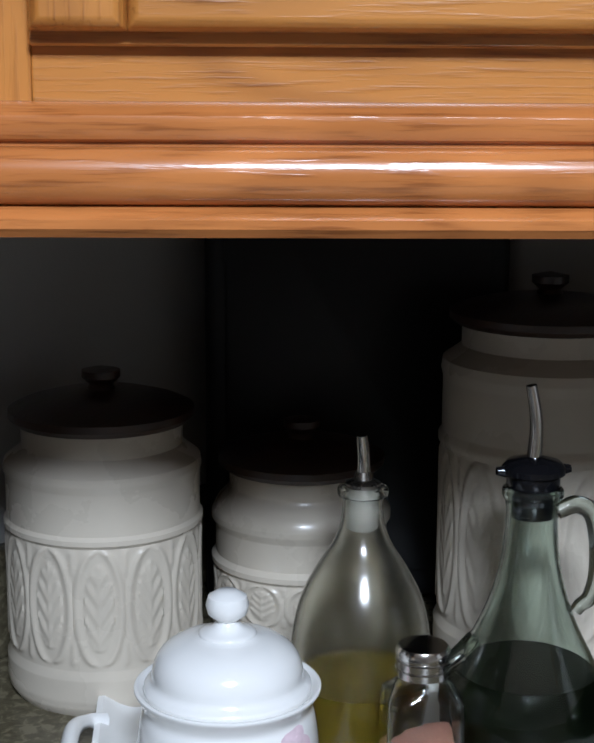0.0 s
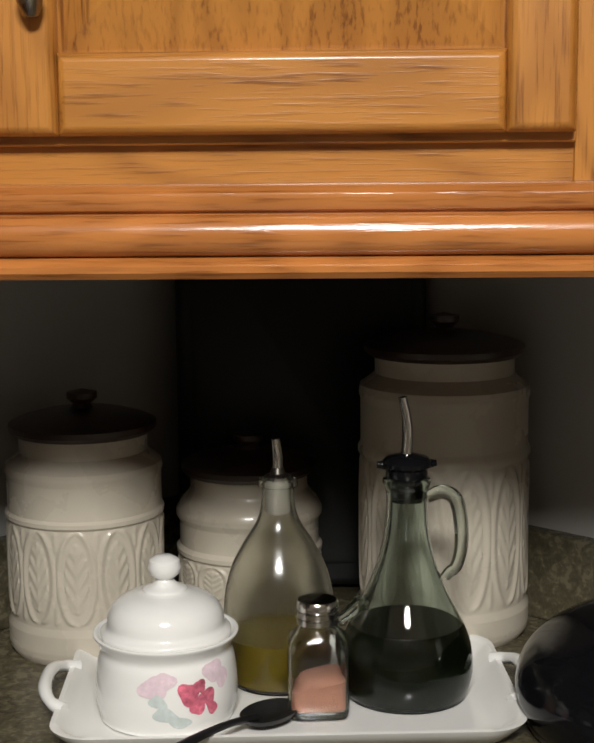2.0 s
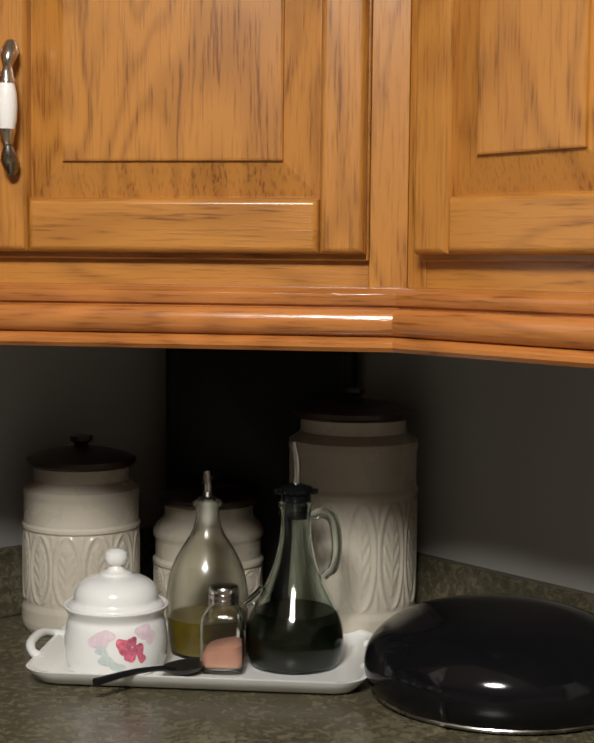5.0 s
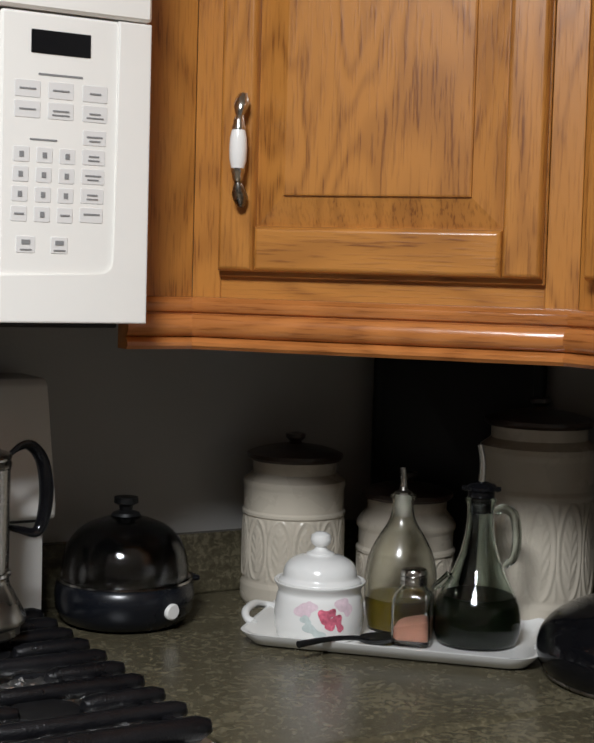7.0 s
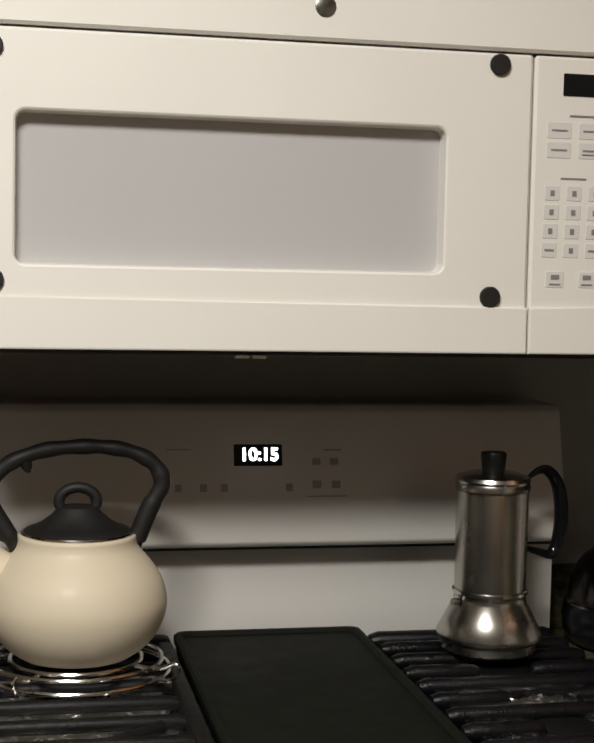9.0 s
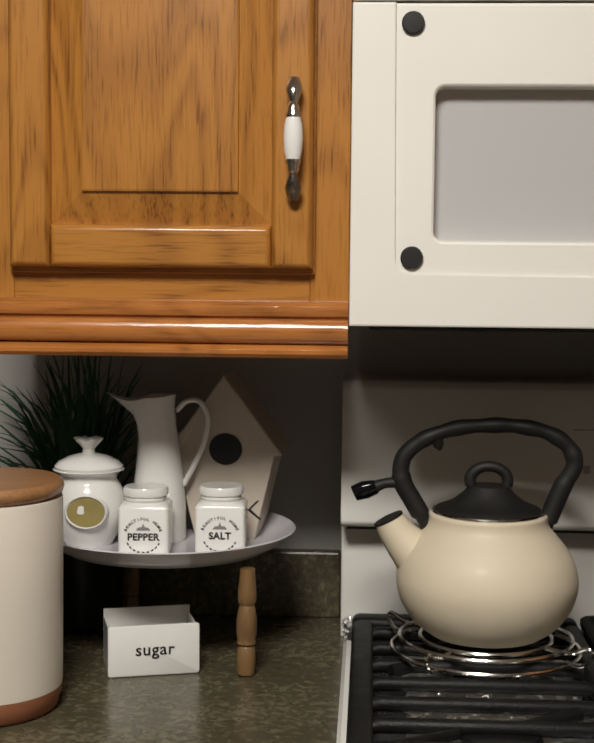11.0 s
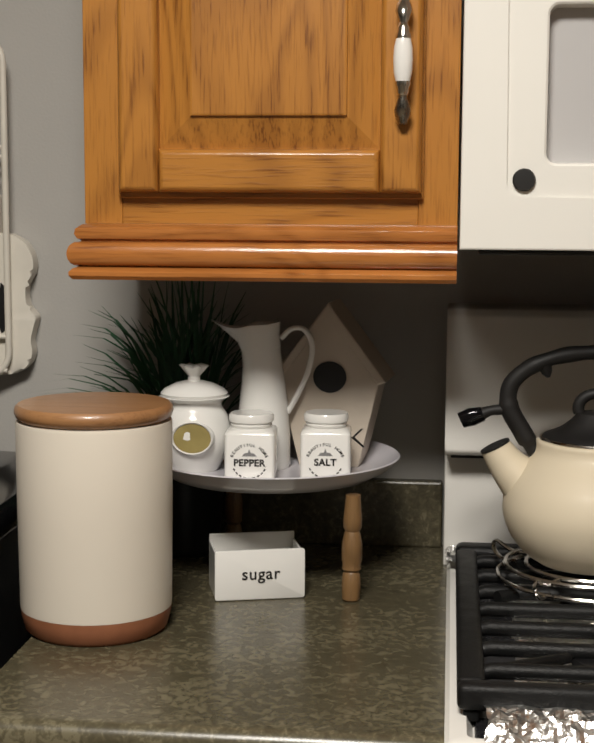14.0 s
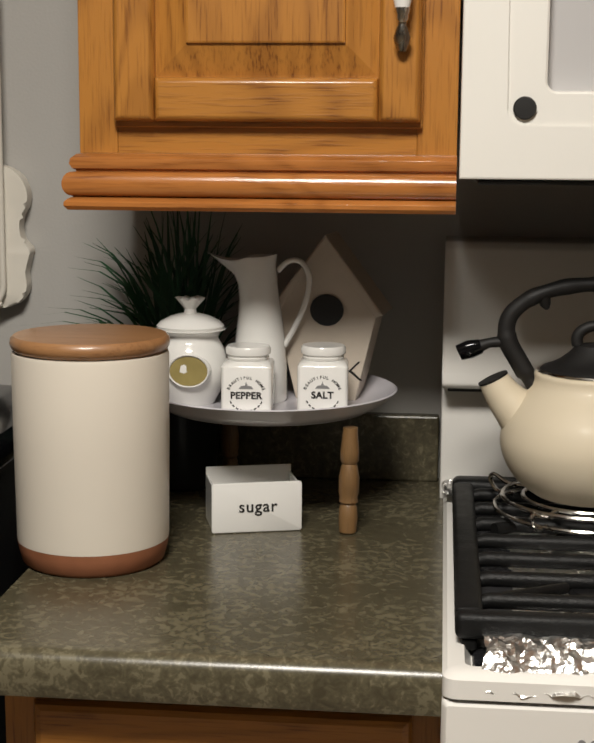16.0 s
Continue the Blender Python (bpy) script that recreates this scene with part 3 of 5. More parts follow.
            bars(panel, [(xx, zz, 0.017 if c < 2 else 0.012, 0.0016)] + ([(xx, zz - 0.004, 0.018, 0.0014)] if r and c else []), y - 0.0007, GREYINK)
    for r in range(5):
        zz = 1.488 - 0.0193 * r
        xx = 0.3185 - 0.0005 * r
        part("button", plate_y(xx - 0.0125, xx + 0.0125, zz - 0.0078, zz + 0.0078, 0.002, (y, y - 0.0006), (0, 0.0006)), PALE_KEY, panel)
        bars(panel, [(xx, zz + 0.001, 0.011 if r % 2 else 0.017, 0.0016)] + ([(xx, zz - 0.003, 0.012, 0.0014)] if r < 4 else []), y - 0.0007, GREYINK)
    for r in range(4):
        for c in range(3):
            xx, zz = 0.2425 + 0.0238 * c - 0.0006 * r, 1.468 - 0.0195 * r
            part("button", plate_y(xx - 0.0085, xx + 0.0085, zz - 0.0078, zz + 0.0078, 0.002, (y, y - 0.0006), (0, 0.0006)), PALE_KEY, panel)
            bars(panel, [(xx, zz, 0.0045 if r < 3 or c == 1 else 0.010, 0.0055 if r < 3 or c == 1 else 0.0018)], y - 0.0007, GREYINK)
    for xx, w in ((0.248, 0.010), (0.283, 0.009)):
        part("button", plate_y(xx - w, xx + w, 1.371, 1.388, 0.002, (y, y - 0.0008), (0, 0.0006)), PALE_KEY, panel)
        bars(panel, [(xx, 1.382, 0.009, 0.0045), (xx, 1.3745, 0.012, 0.0014)], y - 0.0009, GREYINK)
    part("badge", lathe([(0.0105, 0), (0.0105, 0.001), (0.009, 0.0016), (0, 0.0016)], 28), NICKEL, mw, "small round metal badge", True, pose(-0.001, -0.4, 1.642, rx=90))
    return mw


microwave()


# ---- range ----
def cooking_range():
    rg = thing("gas_range", pose(-0.005, 0, 0), "white gas range with black cooktop and grates", "stove")
    zt = 0.920
    part("body", box(-0.377, 0.377, -0.640, -0.02, 0.08, zt - 0.012, 0.004), ENAMEL, rg)
    # raised white rim round the black cooktop
    loops = []
    for i, z in ((0, zt - 0.02), (0, zt - 0.004), (0.004, zt), (0.018, zt), (0.024, zt - 0.012), (0.05, zt - 0.016)):
        loops.append([(x, y, z) for x, y in rrect(-0.379 + i, 0.379 - i, -0.675 + i * 1.2, -0.096 - i * 0.2, max(0.012 - i * 0.2, 0.004))])
    part("cooktop", loft(loops, cap_a=False, cap_b=True), ENAMEL, rg, "white enamel cooktop rim", True)
    part("burner_well", box(-0.354, -0.010, -0.642, -0.106, zt - 0.0155, zt - 0.006, 0.004), GREASY, rg, "black burner well")
    part("burner_well", box(-0.009, 0.354, -0.642, -0.106, zt - 0.0155, zt - 0.006, 0.004), GREASY, rg, "black burner well")
    part("apron", plate_y(-0.379, 0.379, 0.80, zt - 0.022, 0.006, (-0.60, -0.669, -0.675), (0, 0, 0.004)), ENAMEL, rg, smooth=True)
    part("oven_door", plate_y(-0.377, 0.377, 0.22, 0.79, 0.008, (-0.60, -0.662, -0.667), (0, 0, 0.004)), ENAMEL, rg)
    bars(rg, [(-0.258, 0.852, 0.020, 0.0016)], -0.675, GREYINK)
    for k in range(4):
        part("print", lathe([(0.0032, 0), (0.0032, 0.0005), (0.002 if k else 0, 0.0005)], 14), GREYINK, rg, m=pose(-0.268 + 0.006 * (k % 2) + 0.010 * (k // 2), -0.675, 0.868 - 0.007 * (k % 2), rx=90))
    # backguard: plain lower board, console that leans back over it
    zb = 0.905
    part("backguard", box(-0.384, 0.384, -0.098, -0.010, zb, 1.056, 0.004), ENAMEL, rg, smooth=True)
    side = [(-0.134, 1.054), (-0.140, 1.060), (-0.138, 1.072), (-0.106, 1.214), (-0.098, 1.222), (-0.012, 1.222), (-0.012, 1.054)]
    bm = bmesh.new()
    a, b = ([bm.verts.new((x, y, z)) for y, z in side] for x in (-0.384, 0.384))
    for i in range(len(side)):
        j = (i + 1) % len(side)
        bm.faces.new((a[i], a[j], b[j], b[i]))
    bm.faces.new(a)
    bm.faces.new(b[::-1])
    bmesh.ops.bevel(bm, geom=list(bm.edges), offset=0.0025, segments=2, affect="EDGES", profile=0.5)
    con = part("console", bm, ENAMEL, rg, smooth=True)
    # black bar in the joint under the console; the gap's shade as colour
    part("gap_shadow", box(-0.377, 0.377, -0.128, -0.100, 1.050, 1.0555), BLACK_MATT, rg)
    lean = math.degrees(math.atan2(0.032, 0.140))
    slope = Matrix.Translation((0.005, -0.1368, 1.0785)) @ Matrix.Rotation(radians(-lean), 4, "X")
    # print and clock lie in the slope's own plane: x across, z up along it
    clk = part("clock", box(-0.039, 0.020, -0.0012, 0.003, 0.073, 0.099, 0.0008), BLACK_GLOSS, con, "dark clock glass", m=slope)
    letters("digits", "10:15", 0.0215, CLOCK, clk, Matrix.Translation((-0.008, -0.0018, 0.086)) @ FACE, 0.0003, 0.0006, 1.0)
    rows = [(-0.10, 0.047, 0.008, 0.009), (-0.07, 0.047, 0.008, 0.009), (-0.045, 0.047, 0.008, 0.009), (0.034, 0.047, 0.008, 0.009), (0.068, 0.050, 0.010, 0.009),
            (0.092, 0.050, 0.010, 0.009), (0.068, 0.078, 0.010, 0.008), (0.09, 0.078, 0.010, 0.008), (0.088, 0.092, 0.022, 0.002), (-0.10, 0.093, 0.03, 0.0015), (0.08, 0.036, 0.05, 0.0014)]
    for x, z, w, h in rows:
        x -= 0.006
        part("print", box(x - w / 2, x + w / 2, -0.0008, 0.002, z - h / 2, z + h / 2), FAINT_INK, con, m=slope)
    return rg


cooking_range()
ZG = 0.949


def grate(x0, x1, y0, y1, label):
    """Cast-iron grate: side rails on feet, thick rounded bars across."""
    g = thing("burner_grate", label=label, category="burner grate", group="cast iron grates")
    for x in (x0 + 0.022, x1 - 0.022):
        part("side_rail", box(x - 0.006, x + 0.006, y0 + 0.02, y1 - 0.02, ZG - 0.026, ZG - 0.010, 0.003), IRON, g, smooth=True)
        for y in (y0 + 0.03, y1 - 0.03):
            part("foot", box(x - 0.007, x + 0.007, y - 0.007, y + 0.007, 0.9155, ZG - 0.022, 0.002), IRON, g)
    n = 10
    for i in range(n):
        y = y0 + 0.015 + (y1 - y0 - 0.03) * i / (n - 1)
        end = i in (0, n - 1)
        r = 0.012 if end else 0.0095
        whole = i % 4 in (0, 2)
        spans = [(x0, x1)] if end or not whole else [(x0, x0 + (x1 - x0) * 0.36), (x1 - (x1 - x0) * 0.36, x1)]
        for a, b in spans:
            pts = [(a, y, ZG - r - 0.005), (a + 0.003, y, ZG - r - 0.001), (a + 0.010, y, ZG - r), (b - 0.010, y, ZG - r), (b - 0.003, y, ZG - r - 0.001), (b, y, ZG - r - 0.005)]
            part("bar", tube(pts, [r * 0.45, r * 0.85, r, r, r * 0.85, r * 0.45], 10), IRON, g, smooth=True)
    return g


def framed_grate(x0, x1, y0, y1, label):
    """Cast-iron grate with a broad flat frame, crossed by bars that dip below it."""
    g = thing("burner_grate", label=label, category="burner grate", group="cast iron grates")
    for a, b_ in ((x0, x0 + 0.024), (x1 - 0.018, x1)):
        part("side_rail", box(a, b_, y0 + 0.0205, y1 - 0.0305, ZG - 0.024, ZG - 0.002, 0.005, 3), IRON_DULL, g, smooth=True)
    part("end_rail", box(x0, x1, y1 - 0.030, y1, ZG - 0.024, ZG, 0.008, 3), IRON_DULL, g, smooth=True)
    part("end_rail", box(x0, x1, y0, y0 + 0.020, ZG - 0.024, ZG - 0.001, 0.006, 3), IRON_DULL, g, smooth=True)
    for x in (x0 + 0.012, x1 - 0.010):
        for y in (y0 + 0.012, y1 - 0.012):
            part("foot", box(x - 0.007, x + 0.007, y - 0.007, y + 0.007, 0.9145, ZG - 0.0245, 0.002), IRON_DULL, g)
    n = 8
    for k in range(1, n):
        y = y0 + (y1 - y0) * k / n
        pts = [(x0 + 0.018, y, ZG - 0.012), (x0 + 0.030, y, ZG - 0.0085), (x1 - 0.026, y, ZG - 0.0085), (x1 - 0.014, y, ZG - 0.012)]
        part("bar", tube(pts, [0.006, 0.0075, 0.0075, 0.006], 10), IRON_DULL, g, smooth=True)
    for yc in (-0.265, -0.49):
        for s in (-1, 1):
            part("finger", tube([((x0 + x1) / 2 + s * 0.030, yc + s * 0.012, ZG - 0.0095), ((x0 + x1) / 2 + s * 0.088, yc + s * 0.052, ZG - 0.0095)], [0.005, 0.007], 10), IRON_DULL, g, smooth=True)
    return g


framed_grate(-0.374, -0.113, -0.610, -0.116, "black cast-iron grate under the cream kettle")
grate(0.129, 0.362, -0.610, -0.125, "black cast-iron grate under the moka pot")

gr = thing("griddle", label="flat black griddle plate between the grates", category="griddle")
bm = loft([[(x, y, z) for x, y in rrect(-0.108 + i, 0.123 - i, -0.610 + i, -0.108 - i, 0.012)] for i, z in ((0.010, 0.9155), (0.004, 0.925), (0.004, ZG - 0.006), (0.010, ZG - 0.005), (0.02, ZG - 0.005))])
part("plate", bm, GRIDDLE, gr, smooth=True)
loops = [[(x, y, z) for x, y in rrect(-0.108 + i, 0.123 - i, -0.610 + i, -0.108 - i, 0.012)] for i, z in ((0.0042, ZG - 0.012), (0, ZG - 0.010), (0, ZG - 0.003), (0.003, ZG), (0.008, ZG), (0.0115, ZG - 0.0045))]
part("rim", loft(loops, cap_a=False, cap_b=False), GRIDDLE, gr, "raised rim of the griddle", True)


def burner(x, y):
    b = thing("gas_burner", pose(x, y, 0), "black gas burner cap in its well", "burner", "gas burners")
    part("head", lathe([(0, 0.9145), (0.042, 0.9145), (0.040, 0.922), (0.034, 0.928), (0, 0.928)], 32), NICKEL, b, smooth=True)
    part("cap", lathe([(0, 0.9285), (0.036, 0.9285), (0.038, 0.932), (0.034, 0.936), (0, 0.937)], 32), BLACK_MATT, b, smooth=True)


for bx, by in ((-0.233, -0.265), (-0.233, -0.49), (0.245, -0.27), (0.245, -0.48)):
    burner(bx, by)


def foil_sheet(name, x0, x1, y0, y1, z, label, seed, droop=0.0, lift=0.006, nx=46, ny=22):
    """A crumpled sheet: facets of uneven height, torn outline."""
    rnd = random.Random(seed)
    bm = bmesh.new()
    g = []
    for i in range(nx + 1):
        row = []
        for j in range(ny + 1):
            u, v = i / nx, j / ny
            x, y = x0 + (x1 - x0) * u, y0 + (y1 - y0) * v
            q = Vector((x * 55 + seed, y * 55, seed))
            h = noise.noise(q) * lift + noise.noise(q * 2.7) * lift * 0.6 + rnd.uniform(-1, 1) * lift * 0.16
            edge = min(1.0, 4 * (1 - v)) if droop else 1
            y += (0.010 * noise.noise(Vector((x * 40, seed, 0))) if j in (0, ny) else 0)
            x += (0.008 * noise.noise(Vector((seed, y * 40, 0))) if i in (0, nx) else 0)
            row.append(bm.verts.new((x, y, z + h * edge - droop * max(0, 0.45 - v) ** 1.3)))
        g.append(row)
    for i in range(nx):
        for j in range(ny):
            f = (g[i][j], g[i + 1][j], g[i + 1][j + 1], g[i][j + 1])
            if rnd.random() < 0.5:
                bm.faces.new(f[:3]), bm.faces.new((f[0], f[2], f[3]))
            else:
                bm.faces.new(f[1:]), bm.faces.new((f[0], f[1], f[3]))
    return tagged(part(name, bm, FOIL), label, "aluminium foil", "foil liners")


foil_sheet("foil_liner", -0.350, -0.105, -0.676, -0.604, 0.932, "crumpled aluminium foil folded over the cooktop front", 3, droop=0.07, nx=70)
foil_sheet("foil_liner", -0.386, -0.354, -0.150, -0.100, 0.934, "torn aluminium foil at the cooktop corner", 5, nx=16, ny=16)
foil_sheet("foil_liner", 0.150, 0.345, -0.56, -0.34, 0.924, "crumpled aluminium foil lining the burner well", 7, lift=0.007, nx=40, ny=40)
foil_sheet("foil_liner", -0.318, -0.135, -0.57, -0.17, 0.917, "crumpled aluminium foil lining the burner well", 9, lift=0.004, nx=40, ny=80)


# ---- kettle on its wire trivet ----
KX, KY, KZ = -0.230, -0.265, 0.967
tv = thing("wire_trivet", pose(KX, KY, 0), "chrome wire ring trivet under the kettle", "trivet")
for r, z in ((0.092, KZ - 0.003), (0.070, KZ - 0.003), (0.100, KZ - 0.0145)):
    part("ring", ring(r, 0.0024, z), CHROME, tv, smooth=True)
for k in range(4):
    a = radians(45 + 90 * k + 12)
    c, s = math.cos(a), math.sin(a)
    pts = curve_points([(c * 0.070, s * 0.070, KZ - 0.0035), (c * 0.098, s * 0.098, KZ - 0.004), (c * 0.118, s * 0.118, KZ + 0.004), (c * 0.122, s * 0.122, KZ - 0.004), (c * 0.112, s * 0.112, KZ - 0.0145), (c * 0.092, s * 0.092, ZG + 0.0028)], 6)
    part("wire_foot", tube(pts, 0.0023, 8), CHROME, tv, smooth=True)


def kettle():
    k = thing("kettle", pose(KX, KY, KZ) @ Matrix.Diagonal((0.975, 0.975, 0.872, 1)), "cream enamel whistling kettle with black handle", "kettle")
    prof = [(0, 0), (0.052, 0), (0.064, 0.004), (0.080, 0.018), (0.0925, 0.038), (0.0985, 0.060), (0.0980, 0.078), (0.0925, 0.097), (0.0825, 0.114), (0.0725, 0.127), (0.0665, 0.136), (0.0645, 0.143), (0.0640, 0.149), (0.0605, 0.1510), (0.052, 0.148)]
    smoothp = curve_points([(r, 0, z) for r, z in prof], 3)
    part("body", lathe([(max(p.x, 0), p.z) for p in smoothp], 72), KETTLE_CREAM, k, smooth=True)
    sp = curve_points([(-0.068, 0, 0.090), (-0.084, 0, 0.106), (-0.097, 0, 0.122), (-0.108, 0, 0.140)], 5)
    part("spout", tube(sp, [0.033, 0.0255, 0.0205, 0.0170], 24), KETTLE_CREAM, k, smooth=True)
    part("spout_mouth", tube([(-0.1078, 0, 0.1397), (-0.1090, 0, 0.1418)], 0.0176, 24), RUBBER, k, "dark spout mouth", True)
    part("lid", lathe([(0.0590, 0.1475), (0.0590, 0.1535), (0.056, 0.157), (0.048, 0.160), (0.038, 0.166), (0.028, 0.175), (0.021, 0.184), (0, 0.186)], 48), RUBBER, k, "black lid with ring grip", True)
    part("lid_rim", ring(0.0592, 0.0026, 0.1525), CHROME, k, smooth=True)
    bm = bmesh.new()
    arch = [(0.0205 * math.cos(radians(a)), 0, 0.190 + 0.0175 * math.sin(radians(a))) for a in range(-20, 201, 10)]
    tube(arch, 0.0065, 10, bm, flat=1.0)
    part("lid_grip", bm, RUBBER, k, smooth=True)
    # bail handle with finger bumps on its inner side
    line = curve_points([(0.066, 0, 0.130), (0.073, 0, 0.152), (0.086, 0, 0.185), (0.0985, 0, 0.210), (0.092, 0, 0.232), (0.068, 0, 0.249), (0.035, 0, 0.2565), (0.0, 0, 0.2575),
                         (-0.040, 0, 0.253), (-0.075, 0, 0.240), (-0.099, 0, 0.218), (-0.1015, 0, 0.190), (-0.086, 0, 0.160), (-0.070, 0, 0.132)], 7)
    line = [Vector((p.x * 0.93, p.y, p.z)) for p in line]
    rad = []
    for i, p in enumerate(line):
        t = i / (len(line) - 1)
        rad.append(0.0094 + 0.0012 * (abs(t - 0.5) > 0.33) + (0.0007 * math.sin(t * 75) if 0.25 < t < 0.72 else 0) - 0.003 * (t < 0.04 or t > 0.96))
    part("handle", tube(line, rad, 14), RUBBER, k, "black moulded bail handle", True)
    part("finger_stop", tube([(-0.058, 0, 0.244), (-0.055, 0, 0.232), (-0.053, 0, 0.226)], [0.008, 0.006, 0.002], 10), RUBBER, k, smooth=True)
    part("whistle_arm", tube(curve_points([(-0.098, 0, 0.186), (-0.114, 0, 0.184), (-0.127, 0, 0.178)], 5), [0.007, 0.006, 0.008], 12), RUBBER, k, smooth=True)
    part("whistle_cap", tube([(-0.122, 0, 0.180), (-0.134, 0, 0.176), (-0.146, 0, 0.171)], [0.0105, 0.0135, 0.0115], 18, flat=0.75), BLACK_GLOSS, k, smooth=True)
    return k


kettle()


# ---- moka pot ----
def moka():
    p = thing("moka_pot", pose(0.246, -0.235, ZG), "polished steel stovetop moka pot with black knob", "coffee pot")
    part("base", lathe([(0, 0), (0.050, 0), (0.0545, 0.003), (0.0545, 0.012), (0.060, 0.016), (0.061, 0.022), (0.052, 0.040), (0.0425, 0.058), (0.0415, 0.066), (0.0425, 0.068)], 56), STEEL, p, smooth=True)
    part("valve", tube([(-0.0415, -0.012, 0.060), (-0.050, -0.014, 0.060)], 0.004, 10), NICKEL, p, smooth=True)
    part("joint_ring", lathe([(0.0415, 0.067), (0.0438, 0.068), (0.0438, 0.0715), (0.0415, 0.0725)], 56), CHROME, p, smooth=True)
    part("jug", lathe([(0.0412, 0.072), (0.0415, 0.080), (0.0420, 0.184), (0.0428, 0.187), (0.0405, 0.188), (0, 0.186)], 56), STEEL, p, smooth=True)
    part("lid", lathe([(0.0432, 0.188), (0.0436, 0.193), (0.0425, 0.196), (0.0436, 0.199), (0.0420, 0.203), (0.030, 0.207), (0, 0.209)], 56), STEEL, p, smooth=True)
    part("knob", lathe([(0, 0.208), (0.0125, 0.208), (0.0135, 0.214), (0.0150, 0.228), (0.0138, 0.231), (0, 0.232)], 28), BLACK_MATT, p, "black bakelite knob", True)
    hl = curve_points([(0.040, 0.004, 0.196), (0.058, 0.010, 0.207), (0.072, 0.013, 0.207), (0.086, 0.016, 0.190), (0.092, 0.017, 0.160), (0.090, 0.017, 0.128), (0.080, 0.014, 0.108), (0.060, 0.010, 0.112), (0.041, 0.005, 0.118)], 6)
    part("handle", tube(hl, [0.0035, 0.0065, 0.0075, 0.008, 0.0085, 0.008, 0.0065, 0.005, 0.0035], 12, flat=0.6), BLACK_GLOSS, p, "glossy black curved handle", True)
    return p


moka()


# ---- egg cooker ----
def egg_cooker():
    e = thing("egg_cooker", pose(0.482, -0.113, CT) @ Matrix.Diagonal((1, 1, 0.93, 1)), "dark blue electric egg cooker with clear dome", "egg cooker")
    part("base", lathe([(0, 0.002), (0.070, 0.002), (0.078, 0.006), (0.0865, 0.020), (0.0885, 0.040), (0.0865, 0.054), (0.083, 0.058), (0, 0.058)], 56), NAVY, e, "navy plastic base", True)
    part("trim", lathe([(0.0835, 0.0575), (0.0855, 0.0595), (0.0835, 0.0615), (0.080, 0.0605)], 56), CHROME, e, smooth=True)
    dome = [(0.080, 0.0615), (0.0805, 0.075), (0.077, 0.095), (0.068, 0.115), (0.052, 0.131), (0.030, 0.141), (0.010, 0.1445), (0, 0.1445)]
    sm = [(max(0, p.x), p.z) for p in curve_points([(r, 0, z) for r, z in dome], 4)]
    inner = [(max(0, r - 0.002), z - 0.0018 if i > 5 else z) for i, (r, z) in enumerate(sm)]
    ob = part("dome", lathe(sm + inner[::-1], 56), GLASS_SMOKE, e, "clear dome lid", True)
    part("lid_knob", lathe([(0, 0.144), (0.019, 0.145), (0.017, 0.149), (0.008, 0.152), (0.009, 0.158), (0.0155, 0.162), (0.0150, 0.170), (0, 0.1715)], 28), BLACK_MATT, e, "black dome knob", True)
    a = radians(-72)
    part("button", lathe([(0.011, 0), (0.011, 0.004), (0.009, 0.006), (0, 0.006)], 24), PORCELAIN, e, "pale round switch", True, Matrix.Translation((0.0855 * math.cos(a), 0.0855 * math.sin(a), 0.029)) @ Matrix.Rotation(a, 4, "Z") @ Matrix.Rotation(radians(90), 4, "Y"))
    part("inner_stem", lathe([(0, 0.106), (0.004, 0.106), (0.0055, 0.118), (0.0055, 0.143), (0, 0.143)], 20), BLACK_MATT, e, "dark stem under the knob", True)
    part("side_grip", box(0.083, 0.101, -0.012, 0.012, 0.048, 0.056, 0.003), NAVY, e, smooth=True)
    return e


egg_cooker()


